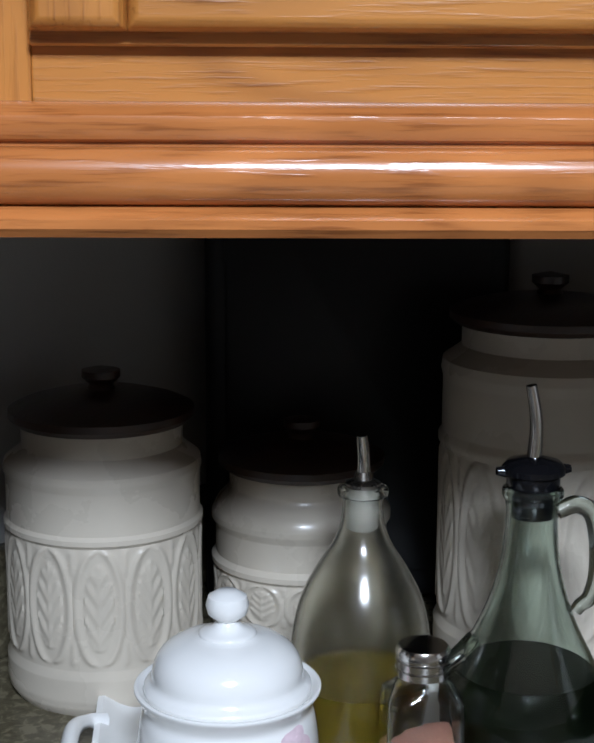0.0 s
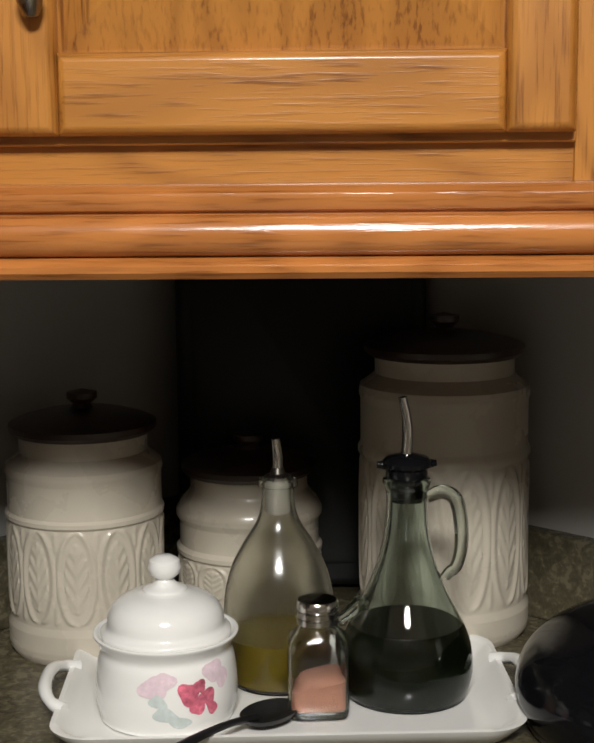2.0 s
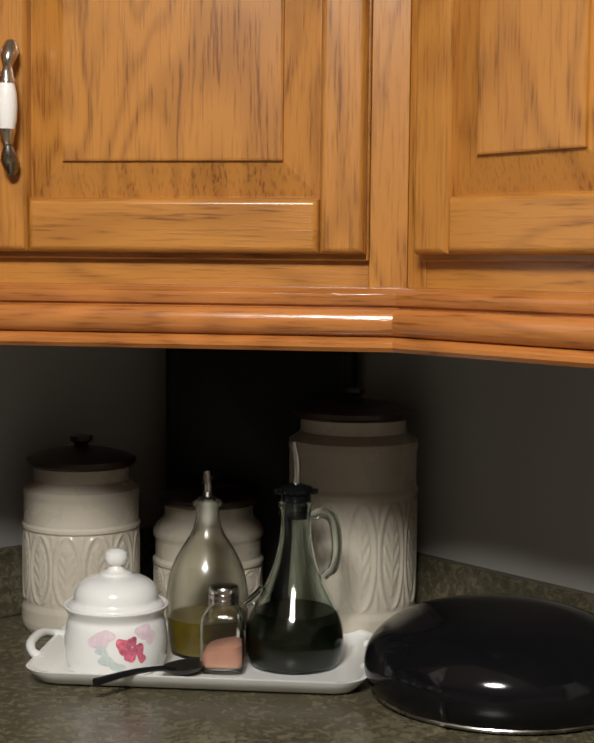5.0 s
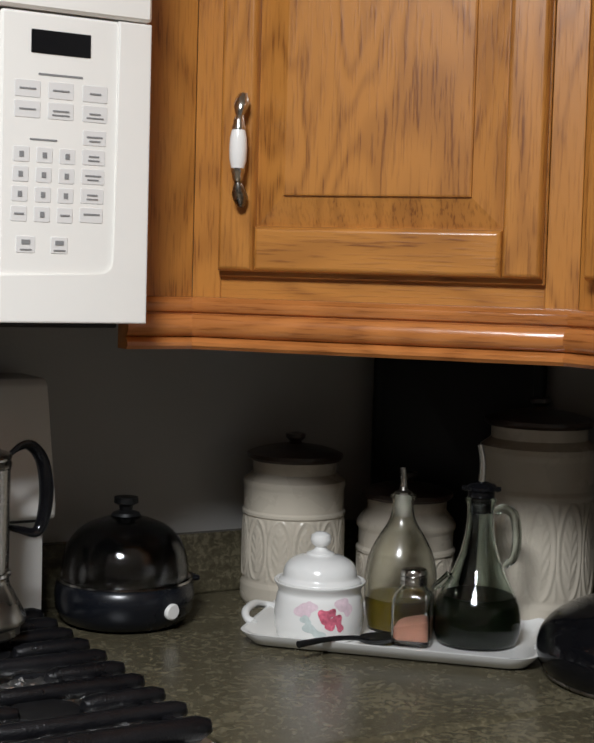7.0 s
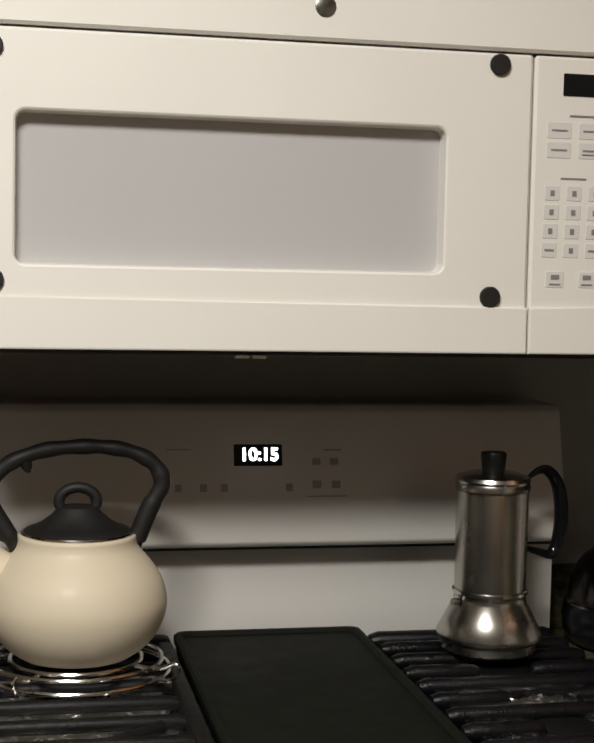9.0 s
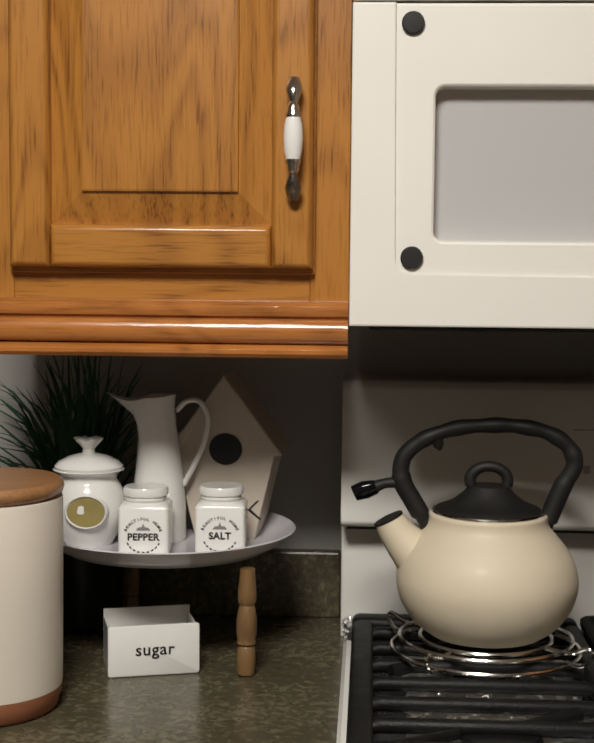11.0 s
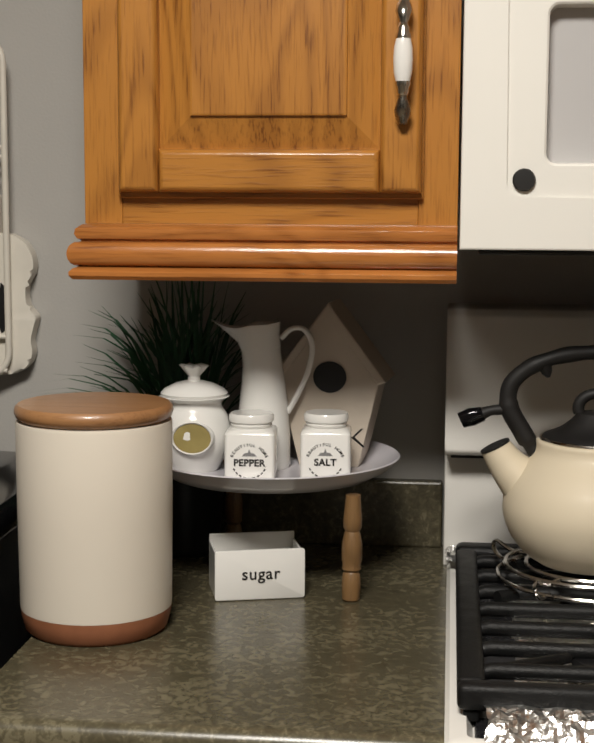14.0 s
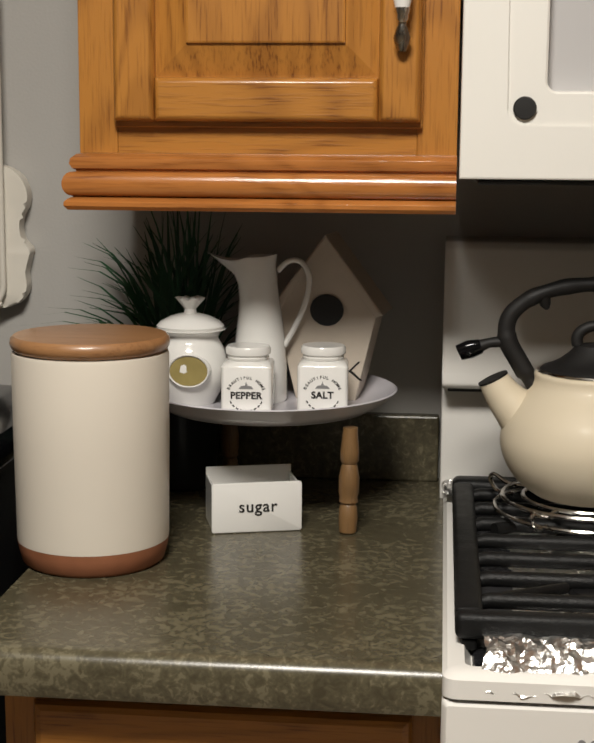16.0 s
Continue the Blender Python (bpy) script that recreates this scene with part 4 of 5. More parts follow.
# ---- canisters in the corner ----
def stoneware(x, y, r, h, label, relief=True, turn_=0.0):
    """A lidded canister. h: height of its shoulder over the worktop. Pointed ovals with leaf sprays stand out round its middle."""
    c = thing("canister", pose(x, y, CT, rz=turn_), label, "canister", "stoneware canisters")
    n, rows = 300, 130
    prof = [(0, 0), (0.93, 0.0), (0.985, 0.006), (1.0, 0.012), (1.0, 0.028), (0.965, 0.033), (0.965, h * 0.715), (0.995, h * 0.73), (0.995, h * 0.75), (0.965, h * 0.765), (0.965, h * 0.94), (0.985, h * 0.965), (0.97, h), (0.86, h + 0.006), (0.80, h + 0.010), (0.80, h + 0.026), (0.74, h + 0.026), (0.72, h + 0.02), (0, h + 0.02)]
    if not relief:
        prof = [(0, 0), (0.93, 0.0), (1.0, 0.012), (1.0, 0.028), (0.965, 0.033), (0.965, h * 0.55), (1.0, h * 0.57), (1.0, h * 0.60), (0.955, h * 0.63), (0.955, h * 0.80), (1.0, h * 0.84), (1.0, h * 0.88), (0.93, h * 0.95), (0.84, h), (0.80, h + 0.004), (0.80, h + 0.018), (0.72, h + 0.016), (0, h + 0.014)]
    bm = bmesh.new()
    dense = []
    for (r0, z0), (r1, z1) in zip(prof, prof[1:]):
        k = max(1, int((z1 - z0) / (h / rows))) if abs(r1 - r0) < 0.02 else 1
        dense += [(r0 + (r1 - r0) * i / k, z0 + (z1 - z0) * i / k) for i in range(k)]
    dense.append(prof[-1])
    bm = lathe([(q * r, z) for q, z in dense], n)
    count = 12
    z_a, z_b = 0.037, (h * 0.71 if relief else h * 0.54)
    zm, hh = (z_a + z_b) / 2, (z_b - z_a) / 2
    for v in bm.verts:
        z = v.co.z
        rad = math.hypot(v.co.x, v.co.y)
        if z_a - 0.003 < z < z_b + 0.003 and rad > 0.9 * r:
            ang = math.atan2(v.co.y, v.co.x) / math.tau * count
            w = (z - zm) / hh
            u = ang % 1.0 - 0.5
            lens = math.sqrt(max(0.0, 1 - w * w))
            out = math.exp(-((abs(u) - 0.44 * lens) / 0.075) ** 2)
            u2 = (ang + 0.5) % 1.0 - 0.5
            if abs(w) > 0.45:
                out = max(out, 0.6 * math.exp(-(u2 / 0.06) ** 2) * min(1.0, (abs(w) - 0.45) * 6))
            inside = 0.66 * math.sqrt(max(0.0, 1 - (w / 0.74) ** 2)) if abs(w) < 0.74 else 0.0
            if abs(u) < inside * 0.42:
                vein = 0.5 + 0.5 * math.sin((w * 5.5 - abs(u) * 8.0) * 3.4)
                out = max(out, 0.2 + 0.45 * vein, 0.75 * math.exp(-(u / 0.04) ** 2))
            fade = max(0.0, min(1.0, (1.02 - abs(w)) * 12))
            k = 1 + 0.0019 * out * fade / r
            v.co.x *= k
            v.co.y *= k
    part("jar", bm, STONEWARE, c, smooth=True)
    z = h + (0.026 if relief else 0.018)
    part("lid", lathe([(0, z), (0.86 * r, z), (0.92 * r, z + 0.004), (0.92 * r, z + 0.009), (0.80 * r, z + 0.013), (0.55 * r, z + 0.018), (0.30 * r, z + 0.021), (0, z + 0.022)], 64), SHADED_DARK_WOOD, c, "dark brown wooden lid, darkened further for the shade above it", True)
    part("lid_knob", lathe([(0, z + 0.020), (0.010, z + 0.021), (0.008, z + 0.025), (0.0135, z + 0.030), (0.0135, z + 0.035), (0, z + 0.038)], 24), SHADED_DARK_WOOD, c, smooth=True)
    return c


stoneware(0.732, -0.103, 0.0705, 0.168, "cream stoneware canister with leaf relief and dark wooden lid")
stoneware(0.875, -0.165, 0.0680, 0.125, "short cream stoneware canister with dark wooden lid", False)
stoneware(0.981, -0.311, 0.0785, 0.229, "tall cream stoneware canister with leaf relief and dark lid", True, 11)

# upright black slab across the corner, standing for an unidentified dark shape
blk = thing("black_slab", pose(0.986, -0.112, CT, rz=-46), "tall black slab standing upright in the corner", "appliance")
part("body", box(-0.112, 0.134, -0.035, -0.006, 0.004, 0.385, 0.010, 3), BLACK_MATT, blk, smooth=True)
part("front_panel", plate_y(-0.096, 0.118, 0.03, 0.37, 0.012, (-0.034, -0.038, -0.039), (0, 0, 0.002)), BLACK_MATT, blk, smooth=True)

lid = thing("roaster_lid", pose(0.930, -0.600, CT), "glossy black domed roaster lid on the counter", "pan lid")
prof = [(0.118, 0.001), (0.130, 0.004), (0.139, 0.018), (0.141, 0.034), (0.136, 0.050), (0.122, 0.066), (0.098, 0.079), (0.066, 0.087), (0.030, 0.090), (0, 0.0905)]
part("dome", lathe([(max(0, p.x), p.z) for p in curve_points([(r, 0, z) for r, z in prof], 4)], 72), BLACK_GLOSS, lid, smooth=True)
part("rim", ring(0.1305, 0.003, 0.005), NICKEL, lid, smooth=True)

# ---- tray and what stands on it ----
TX, TY, TR = 0.752, -0.333, -44.5
tray = thing("serving_tray", pose(TX, TY, CT, rz=TR), "white porcelain rectangular tray with looped handles", "tray")
loops = []
for i, z in ((0.020, 0.0005), (0.012, 0.003), (0.002, 0.014), (0, 0.0175), (0.004, 0.0178), (0.008, 0.015), (0.018, 0.0065), (0.030, 0.0055)):
    loops.append([(x, y, z) for x, y in rrect(-0.178 + i, 0.178 - i, -0.108 + i, 0.108 - i, max(0.032 - i * 0.6, 0.01), 8)])
part("dish", loft(loops), PORCELAIN, tray, smooth=True)
for s in (-1, 1):
    pts = curve_points([(s * 0.172, -0.046, 0.015), (s * 0.183, -0.038, 0.019), (s * 0.190, -0.018, 0.023), (s * 0.190, 0.018, 0.023), (s * 0.183, 0.038, 0.019), (s * 0.172, 0.046, 0.015)], 7)
    part("handle", tube(pts, [0.006, 0.0046, 0.0056, 0.0056, 0.0046, 0.006], 12), PORCELAIN, tray, smooth=True)
TZ = CT + 0.0056


def sugar_bowl():
    b = thing("sugar_bowl", pose(0.664, -0.289, TZ, rz=-38) @ Matrix.Diagonal((1, 1, 0.95, 1)), "white porcelain sugar bowl with rose decoration and lid", "sugar bowl")
    prof = [(0, 0), (0.046, 0), (0.0515, 0.004), (0.0545, 0.018), (0.0545, 0.034), (0.0525, 0.050), (0.0505, 0.058), (0.0525, 0.0640), (0.0560, 0.0700), (0.0535, 0.0710), (0.048, 0.066)]
    part("bowl", lathe([(max(0, p.x), p.z) for p in curve_points([(r, 0, z) for r, z in prof], 4)], 72), PORCELAIN, b, smooth=True)
    lidp = [(0.050, 0.068), (0.0500, 0.072), (0.0455, 0.076), (0.0445, 0.084), (0.0400, 0.093), (0.0300, 0.100), (0.0185, 0.1035), (0.0165, 0.106), (0.0100, 0.109), (0.0068, 0.113), (0.0068, 0.115)]
    part("lid", lathe([(p.x, p.z) for p in curve_points([(r, 0, z) for r, z in lidp], 3)] + [(0, 0.115)], 64), PORCELAIN, b, smooth=True)
    part("lid_knob", lathe([(0, 0.112), (0.0068, 0.1135), (0.0118, 0.118), (0.0130, 0.1235), (0.0115, 0.129), (0.006, 0.1325), (0, 0.133)], 36), PORCELAIN, b, smooth=True)

    def petal(u, z, w, h, tilt, mat, name):
        """A painted petal, laid on the curved side: u is the turn round the bowl in degrees."""
        bm = bmesh.new()
        k = 18
        rim = []
        for i in range(k):
            a = i * math.tau / k
            wob = 1 + 0.16 * math.sin(3 * a + u)
            px, pz = w * math.cos(a) * wob, h * math.sin(a) * wob
            ca, sa = math.cos(radians(tilt)), math.sin(radians(tilt))
            rim.append((px * ca - pz * sa, px * sa + pz * ca))

        def on(px, pz):
            zz = z + pz
            r = float(np.interp(zz, [0.004, 0.018, 0.034, 0.050, 0.058], [0.0515, 0.0545, 0.0545, 0.0525, 0.0505])) + 0.0006
            t = radians(u - 90) + px / 0.054
            return bm.verts.new((r * math.cos(t), r * math.sin(t), zz))
        mid = [on(px * 0.55, pz * 0.55) for px, pz in rim]
        out = [on(px, pz) for px, pz in rim]
        c = on(0, 0)
        for i in range(k):
            j = (i + 1) % k
            bm.faces.new((c, mid[i], mid[j]))
            bm.faces.new((mid[i], out[i], out[j], mid[j]))
        part(name, bm, mat, b, smooth=True)
    for u, z, w, h, t in ((14, 0.036, 0.009, 0.011, 20), (22, 0.026, 0.007, 0.010, -25), (31, 0.031, 0.007, 0.009, 10), (24, 0.041, 0.006, 0.006, 0), (34, 0.022, 0.005, 0.008, 30)):
        petal(u, z, w * 0.85, h * 0.85, t, ROSE, "rose_print")
    for u, z, w, h in ((-14, 0.042, 0.011, 0.009), (-4, 0.047, 0.008, 0.007), (38, 0.050, 0.010, 0.008), (46, 0.044, 0.007, 0.009)):
        petal(u, z, w, h, 15, ROSE_PALE, "pale_rose_print")
    for u, z, w, h in ((-4, 0.020, 0.010, 0.006), (6, 0.014, 0.010, 0.005), (-10, 0.031, 0.007, 0.005)):
        petal(u, z, w, h, -20, LEAF_PALE, "leaf_print")
    return b


sugar_bowl()


def vessel(parent, profile, wall, mat, name="glass", n=56):
    """A hollow glass body with a wall."""
    sm = [(max(0, p.x), p.z) for p in curve_points([(r, 0, z) for r, z in profile], 4)]
    inner = [(max(0, r - wall), max(z, wall * 1.8)) for r, z in sm]
    return part(name, lathe(sm + inner[::-1], n), mat, parent, smooth=True)


def fill_of(profile, level, wall):
    sm = [(max(0, p.x), p.z) for p in curve_points([(r, 0, z) for r, z in profile], 4)]
    out = [(max(0, r - wall + 0.0004), max(z, wall * 1.8 - 0.0004)) for r, z in sm if z < level]
    zs = [z for _, z in sm]
    rl = float(np.interp(level, zs, [r for r, _ in sm])) - wall + 0.0004
    return [(0, out[0][1])] + out + [(rl, level), (0, level)]


ob_x, ob_y = 0.773, -0.304
oil = thing("oil_bottle", pose(ob_x, ob_y, TZ) @ Matrix.Diagonal((1, 1, 0.94, 1)), "clear glass oil bottle, third full of yellow oil", "oil bottle")
prof = [(0, 0), (0.036, 0), (0.0395, 0.004), (0.0430, 0.024), (0.0455, 0.054), (0.0440, 0.080), (0.0385, 0.103), (0.0285, 0.124), (0.0185, 0.141), (0.0140, 0.156), (0.0132, 0.172), (0.016, 0.174), (0.016, 0.179), (0.0132, 0.180)]
vessel(oil, prof, 0.0022, GLASS_HAZY)
part("oil", lathe(fill_of(prof, 0.044, 0.0022), 48), OIL_GOLD, oil, "yellow-green oil", True)
part("stopper", lathe([(0.0085, 0.150), (0.0100, 0.152), (0.0100, 0.158), (0.0106, 0.160), (0.0106, 0.166), (0.0100, 0.168), (0.0106, 0.176), (0.0106, 0.180), (0, 0.180)], 32), STOPPER, oil, "milky plastic stopper", True)
part("spout_base", lathe([(0.0112, 0.180), (0.0112, 0.1825), (0.0062, 0.1850), (0.0048, 0.190), (0, 0.190)], 28), NICKEL, oil, "dark metal spout base", True)
part("pourer", tube(curve_points([(0, 0, 0.186), (0.0002, 0, 0.198), (-0.0008, 0, 0.208), (-0.002, 0, 0.2155)], 5), [0.0044, 0.004, 0.0038, 0.0034], 14), CHROME, oil, "steel pouring spout", True)

cr = thing("cruet", pose(0.821, -0.399, TZ, rz=-40), "green glass cruet with handle, half full of dark oil", "cruet")
prof = [(0, 0), (0.043, 0), (0.049, 0.004), (0.0525, 0.016), (0.0530, 0.030), (0.0500, 0.048), (0.0420, 0.066), (0.0320, 0.086), (0.0235, 0.108), (0.0180, 0.132), (0.0162, 0.154), (0.0165, 0.166), (0.0190, 0.172), (0.0185, 0.176), (0.0150, 0.177)]
vessel(cr, prof, 0.0024, GLASS_GREEN)
part("oil", lathe(fill_of(prof, 0.059, 0.0024), 48), OIL_DARK, cr, "dark green oil", True)
hp = curve_points([(0.0165, 0, 0.160), (0.028, 0, 0.164), (0.039, 0, 0.158), (0.0435, 0, 0.140), (0.0440, 0, 0.118), (0.0400, 0, 0.103), (0.0340, 0, 0.098), (0.031, 0, 0.094)], 6)
part("handle", tube(hp, [0.005, 0.0058, 0.006, 0.0058, 0.0055, 0.005, 0.0045, 0.004], 14), GLASS_GREEN, cr, smooth=True)
part("spout_lip", tube(curve_points([(-0.0335, 0, 0.080), (-0.044, 0, 0.070), (-0.054, 0, 0.062)], 4), [0.006, 0.0055, 0.004], 12), GLASS_GREEN, cr, smooth=True)
part("stopper", lathe([(0.0125, 0.158), (0.0130, 0.172), (0.0165, 0.1775), (0.0165, 0.184), (0.0195, 0.186), (0.0195, 0.1895), (0.0165, 0.193), (0.0060, 0.196), (0, 0.196)], 36), BLACK_GLOSS, cr, "black rubber stopper", True)
for s in (-1, 1):
    part("stopper_ear", tube([(s * 0.017, 0, 0.187), (s * 0.0235, 0, 0.1875)], [0.004, 0.0025], 10), BLACK_GLOSS, cr, smooth=True)
part("pourer", tube(curve_points([(0, 0, 0.195), (0.0008, 0, 0.212), (-0.0005, 0, 0.226), (-0.0035, 0, 0.2405)], 6), [0.0046, 0.0042, 0.0038, 0.0034], 14), CHROME, cr, "steel pouring spout", True)

sh = thing("salt_shaker", pose(0.7440, -0.3740, TZ, rz=-44), "square glass shaker of pink salt with steel cap", "salt shaker")


def squared(r, z, k=0.45, n=10):
    """A square with well-rounded corners, as a loop."""
    return [(x, y, z) for x, y in rrect(-r, r, -r, r, max(r * k, 0.0008), n)]


outer = [squared(r, z, k) for r, z, k in ((0.018, 0, 0.4), (0.0225, 0.002, 0.4), (0.0235, 0.008, 0.35), (0.0235, 0.050, 0.35), (0.0225, 0.060, 0.5), (0.0175, 0.067, 0.99), (0.0145, 0.071, 0.99), (0.0145, 0.077, 0.99))]
inner = [squared(r, z, k) for r, z, k in ((0.0125, 0.077, 0.99), (0.0125, 0.071, 0.99), (0.0155, 0.066, 0.99), (0.0203, 0.059, 0.5), (0.0213, 0.050, 0.35), (0.0213, 0.008, 0.35), (0.018, 0.005, 0.4))]
part("glass", loft(outer + inner), GLASS_CLEAR, sh, smooth=True)
bm = loft([squared(r, z, k) for r, z, k in ((0.0175, 0.0055, 0.4), (0.0208, 0.009, 0.35), (0.0208, 0.027, 0.35), (0.0150, 0.031, 0.6))])
for v in bm.verts:
    if v.co.z > 0.025:
        v.co.z += v.co.x * 0.22
part("salt", bm, SALT_PINK, sh, "pink salt filling", True)
part("cap", lathe([(0.0150, 0.072), (0.0165, 0.0725), (0.0165, 0.0765), (0.0155, 0.0772), (0.0165, 0.078), (0.0165, 0.082), (0.0155, 0.0828), (0.0165, 0.0836), (0.0165, 0.088), (0.0150, 0.0905), (0, 0.0915)], 40), CHROME, sh, "ridged steel cap", True)

spoon = thing("black_spoon", pose(0.703, -0.362, TZ, rz=0), "black plastic spoon lying across the tray edge", "spoon")
bm = lathe([(0, 0.0015), (0.010, 0.0022), (0.017, 0.0060), (0.0190, 0.0100), (0.0180, 0.0102), (0.010, 0.0062), (0, 0.0045)], 32, squash=1.45)
bmesh.ops.rotate(bm, verts=bm.verts, cent=(0, 0, 0), matrix=Matrix.Rotation(radians(-85), 3, "Z"))
part("bowl", bm, BLACK_MATT, spoon, smooth=True)
part("handle", tube(curve_points([(-0.014, 0.000, 0.0085), (-0.040, -0.002, 0.013), (-0.075, -0.008, 0.0165), (-0.118, -0.014, 0.0165)], 6), [0.0034, 0.0028, 0.0032, 0.0042], 12), BLACK_MATT, spoon, smooth=True)


# ---- left-hand counter ----
bigc = thing("canister", pose(-0.739, -0.385, CT) @ Matrix.Diagonal((1.035, 1.035, 0.960, 1)), "tall cream canister with wooden lid and terracotta foot", "canister")
part("foot", lathe([(0, 0), (0.065, 0), (0.0695, 0.004), (0.0730, 0.018), (0.0738, 0.0250), (0, 0.0250)], 72), TERRACOTTA, bigc, "terracotta foot band", True)
part("body", lathe([(0.0738, 0.0253), (0.0742, 0.030), (0.0752, 0.130), (0.0756, 0.220), (0.0748, 0.2235), (0.072, 0.224), (0, 0.223)], 72), CAN_WHITE, bigc, smooth=True)
part("lid", lathe([(0, 0.225), (0.0715, 0.225), (0.0752, 0.228), (0.0768, 0.233), (0.0760, 0.238), (0.0730, 0.241), (0, 0.2425)], 72), LID_WOOD, bigc, "light brown wooden lid", True)

PX, PY, PZ = -0.5865, -0.175, 1.0440
st = thing("cake_stand", pose(PX, PY, 0), "pale enamel round plate on turned wooden legs", "cake stand")
part("plate", lathe([(0, PZ - 0.009), (0.090, PZ - 0.009), (0.117, PZ - 0.0075), (0.136, PZ + 0.003), (0.1460, PZ + 0.0135), (0.1475, PZ + 0.0145), (0.1455, PZ + 0.0155), (0.134, PZ + 0.006), (0.115, PZ - 0.0035), (0, PZ - 0.004)], 80), LILAC_WHITE, st, "pale lilac-white enamel plate", True)
leg = [(0.0065, 0), (0.0095, 0.002), (0.0105, 0.018), (0.0095, 0.030), (0.0078, 0.033), (0.0105, 0.036), (0.0098, 0.041), (0.0112, 0.046), (0.0112, 0.062), (0.0092, 0.074), (0.0078, 0.078), (0.0102, 0.082), (0.0102, 0.092), (0.0088, 0.106), (0.0080, 0.118), (0, 0.118)]
for a in (-41, 118, 190):
    part("leg", lathe(leg, 24), LEG_WOOD, st, "turned wooden leg", True, Matrix.Translation((0.131 * math.cos(radians(a)), 0.131 * math.sin(radians(a)), CT)) @ Matrix.Rotation(radians(-1), 4, Vector((math.sin(radians(a)), -math.cos(radians(a)), 0))))
FZ = PZ - 0.004


def square_jar(x, y, word, turn_, label):
    j = thing("spice_jar", pose(x, y, FZ, rz=turn_) @ Matrix.Scale(1.08, 4), label, "spice jar", "spice jars")
    part("body", loft([squared(r, z, k, 5) for r, z, k in ((0.022, 0, 0.15), (0.0250, 0.002, 0.15), (0.0255, 0.006, 0.14), (0.0255, 0.049, 0.14), (0.0235, 0.0525, 0.3), (0.0205, 0.054, 0.99), (0.0195, 0.0545, 0.99))]), PORCELAIN, j, smooth=True)
    part("lid", lathe([(0, 0.054), (0.0205, 0.0545), (0.0215, 0.057), (0.0205, 0.0585), (0.0228, 0.0605), (0.0232, 0.0655), (0.0215, 0.0685), (0, 0.069)], 40), PORCELAIN, j, smooth=True)
    y0 = -0.02565
    letters("word", word, 0.0098, INK, j, flush(0, y0, 0.0205), 0.0002, 0.00035, 1.05)
    text = "BEAUTIFUL HOME"
    for i, ch in enumerate(text):
        if ch == " ":
            continue
        a = radians(90 + 66 - i * 132 / (len(text) - 1))
        letters("letter", ch, 0.0042, INK, j, flush(0.0190 * math.cos(a), y0, 0.0200 + 0.0190 * math.sin(a)) @ Matrix.Rotation(a - math.pi / 2, 4, "Z"), 0.0002, 0.0001)
    # small house emblem and a curl of print under the word
    part("emblem", prism([(-0.0075, 0.0275), (0.0075, 0.0275), (0.0050, 0.0305), (0.0015, 0.0310), (0, 0.0350), (-0.0015, 0.0310), (-0.0050, 0.0305)], y0 - 0.0002, y0 + 0.0003), GREYINK, j)
    for k in range(9):
        a = radians(205 + 130 * k / 8)
        part("print", box(-0.0014, 0.0014, -0.0002, 0.0002, -0.0007, 0.0007), INK, j, m=Matrix.Translation((0.0170 * math.cos(a), y0, 0.0200 + 0.0150 * math.sin(a))) @ Matrix.Rotation(-(a + math.pi / 2), 4, "Y"))
    return j


square_jar(-0.520, -0.214, "SALT", 3, "square white ceramic jar with printed salt label")
square_jar(-0.602, -0.228, "PEPPER", 3, "square white ceramic jar with printed pepper label")


def lidded_pot():
    p = thing("lidded_pot", pose(-0.674, -0.186, FZ), "white ceramic lidded pot with round gold window", "ceramic jar")
    prof = [(0, 0), (0.024, 0), (0.028, 0.003), (0.038, 0.022), (0.0420, 0.042), (0.0385, 0.062), (0.0320, 0.074), (0.0330, 0.080), (0.0370, 0.083), (0.0375, 0.086), (0, 0.086)]
    part("body", lathe([(max(0, q.x), q.z) for q in curve_points([(r, 0, z) for r, z in prof], 3)], 56), PORCELAIN, p, smooth=True)
    part("lid", lathe([(0.0375, 0.0862), (0.0385, 0.089), (0.034, 0.094), (0.022, 0.100), (0.010, 0.103), (0, 0.1035)], 48), PORCELAIN, p, smooth=True)
    bm = lathe([(0.0075, 0.102), (0.0065, 0.108), (0.0130, 0.116), (0.0150, 0.119), (0.0120, 0.1205), (0, 0.1195)], 48)
    for v in bm.verts:
        if v.co.z > 0.112:
            a = math.atan2(v.co.y, v.co.x)
            k = 1 + 0.16 * math.cos(6 * a)
            v.co.x, v.co.y, v.co.z = v.co.x * k, v.co.y * k, v.co.z + 0.0015 * math.cos(6 * a)
    part("lid_knob", bm, PORCELAIN, p, "scalloped ceramic knob", True)
    part("window_rim", lathe([(0.0242, -0.014), (0.0240, -0.002), (0.0228, 0), (0.0214, -0.0012), (0.0212, -0.014)], 44, squash=0.78), PORCELAIN, p, smooth=True, m=pose(0.005, -0.0432, 0.043, rx=87))
    part("window", lathe([(0.0211, -0.014), (0.0211, -0.0022), (0.012, -0.0016), (0, -0.0014)], 44, squash=0.78), OLIVE_GOLD, p, "oval gold window", True, pose(0.005, -0.0432, 0.043, rx=87))
    return p


lidded_pot()


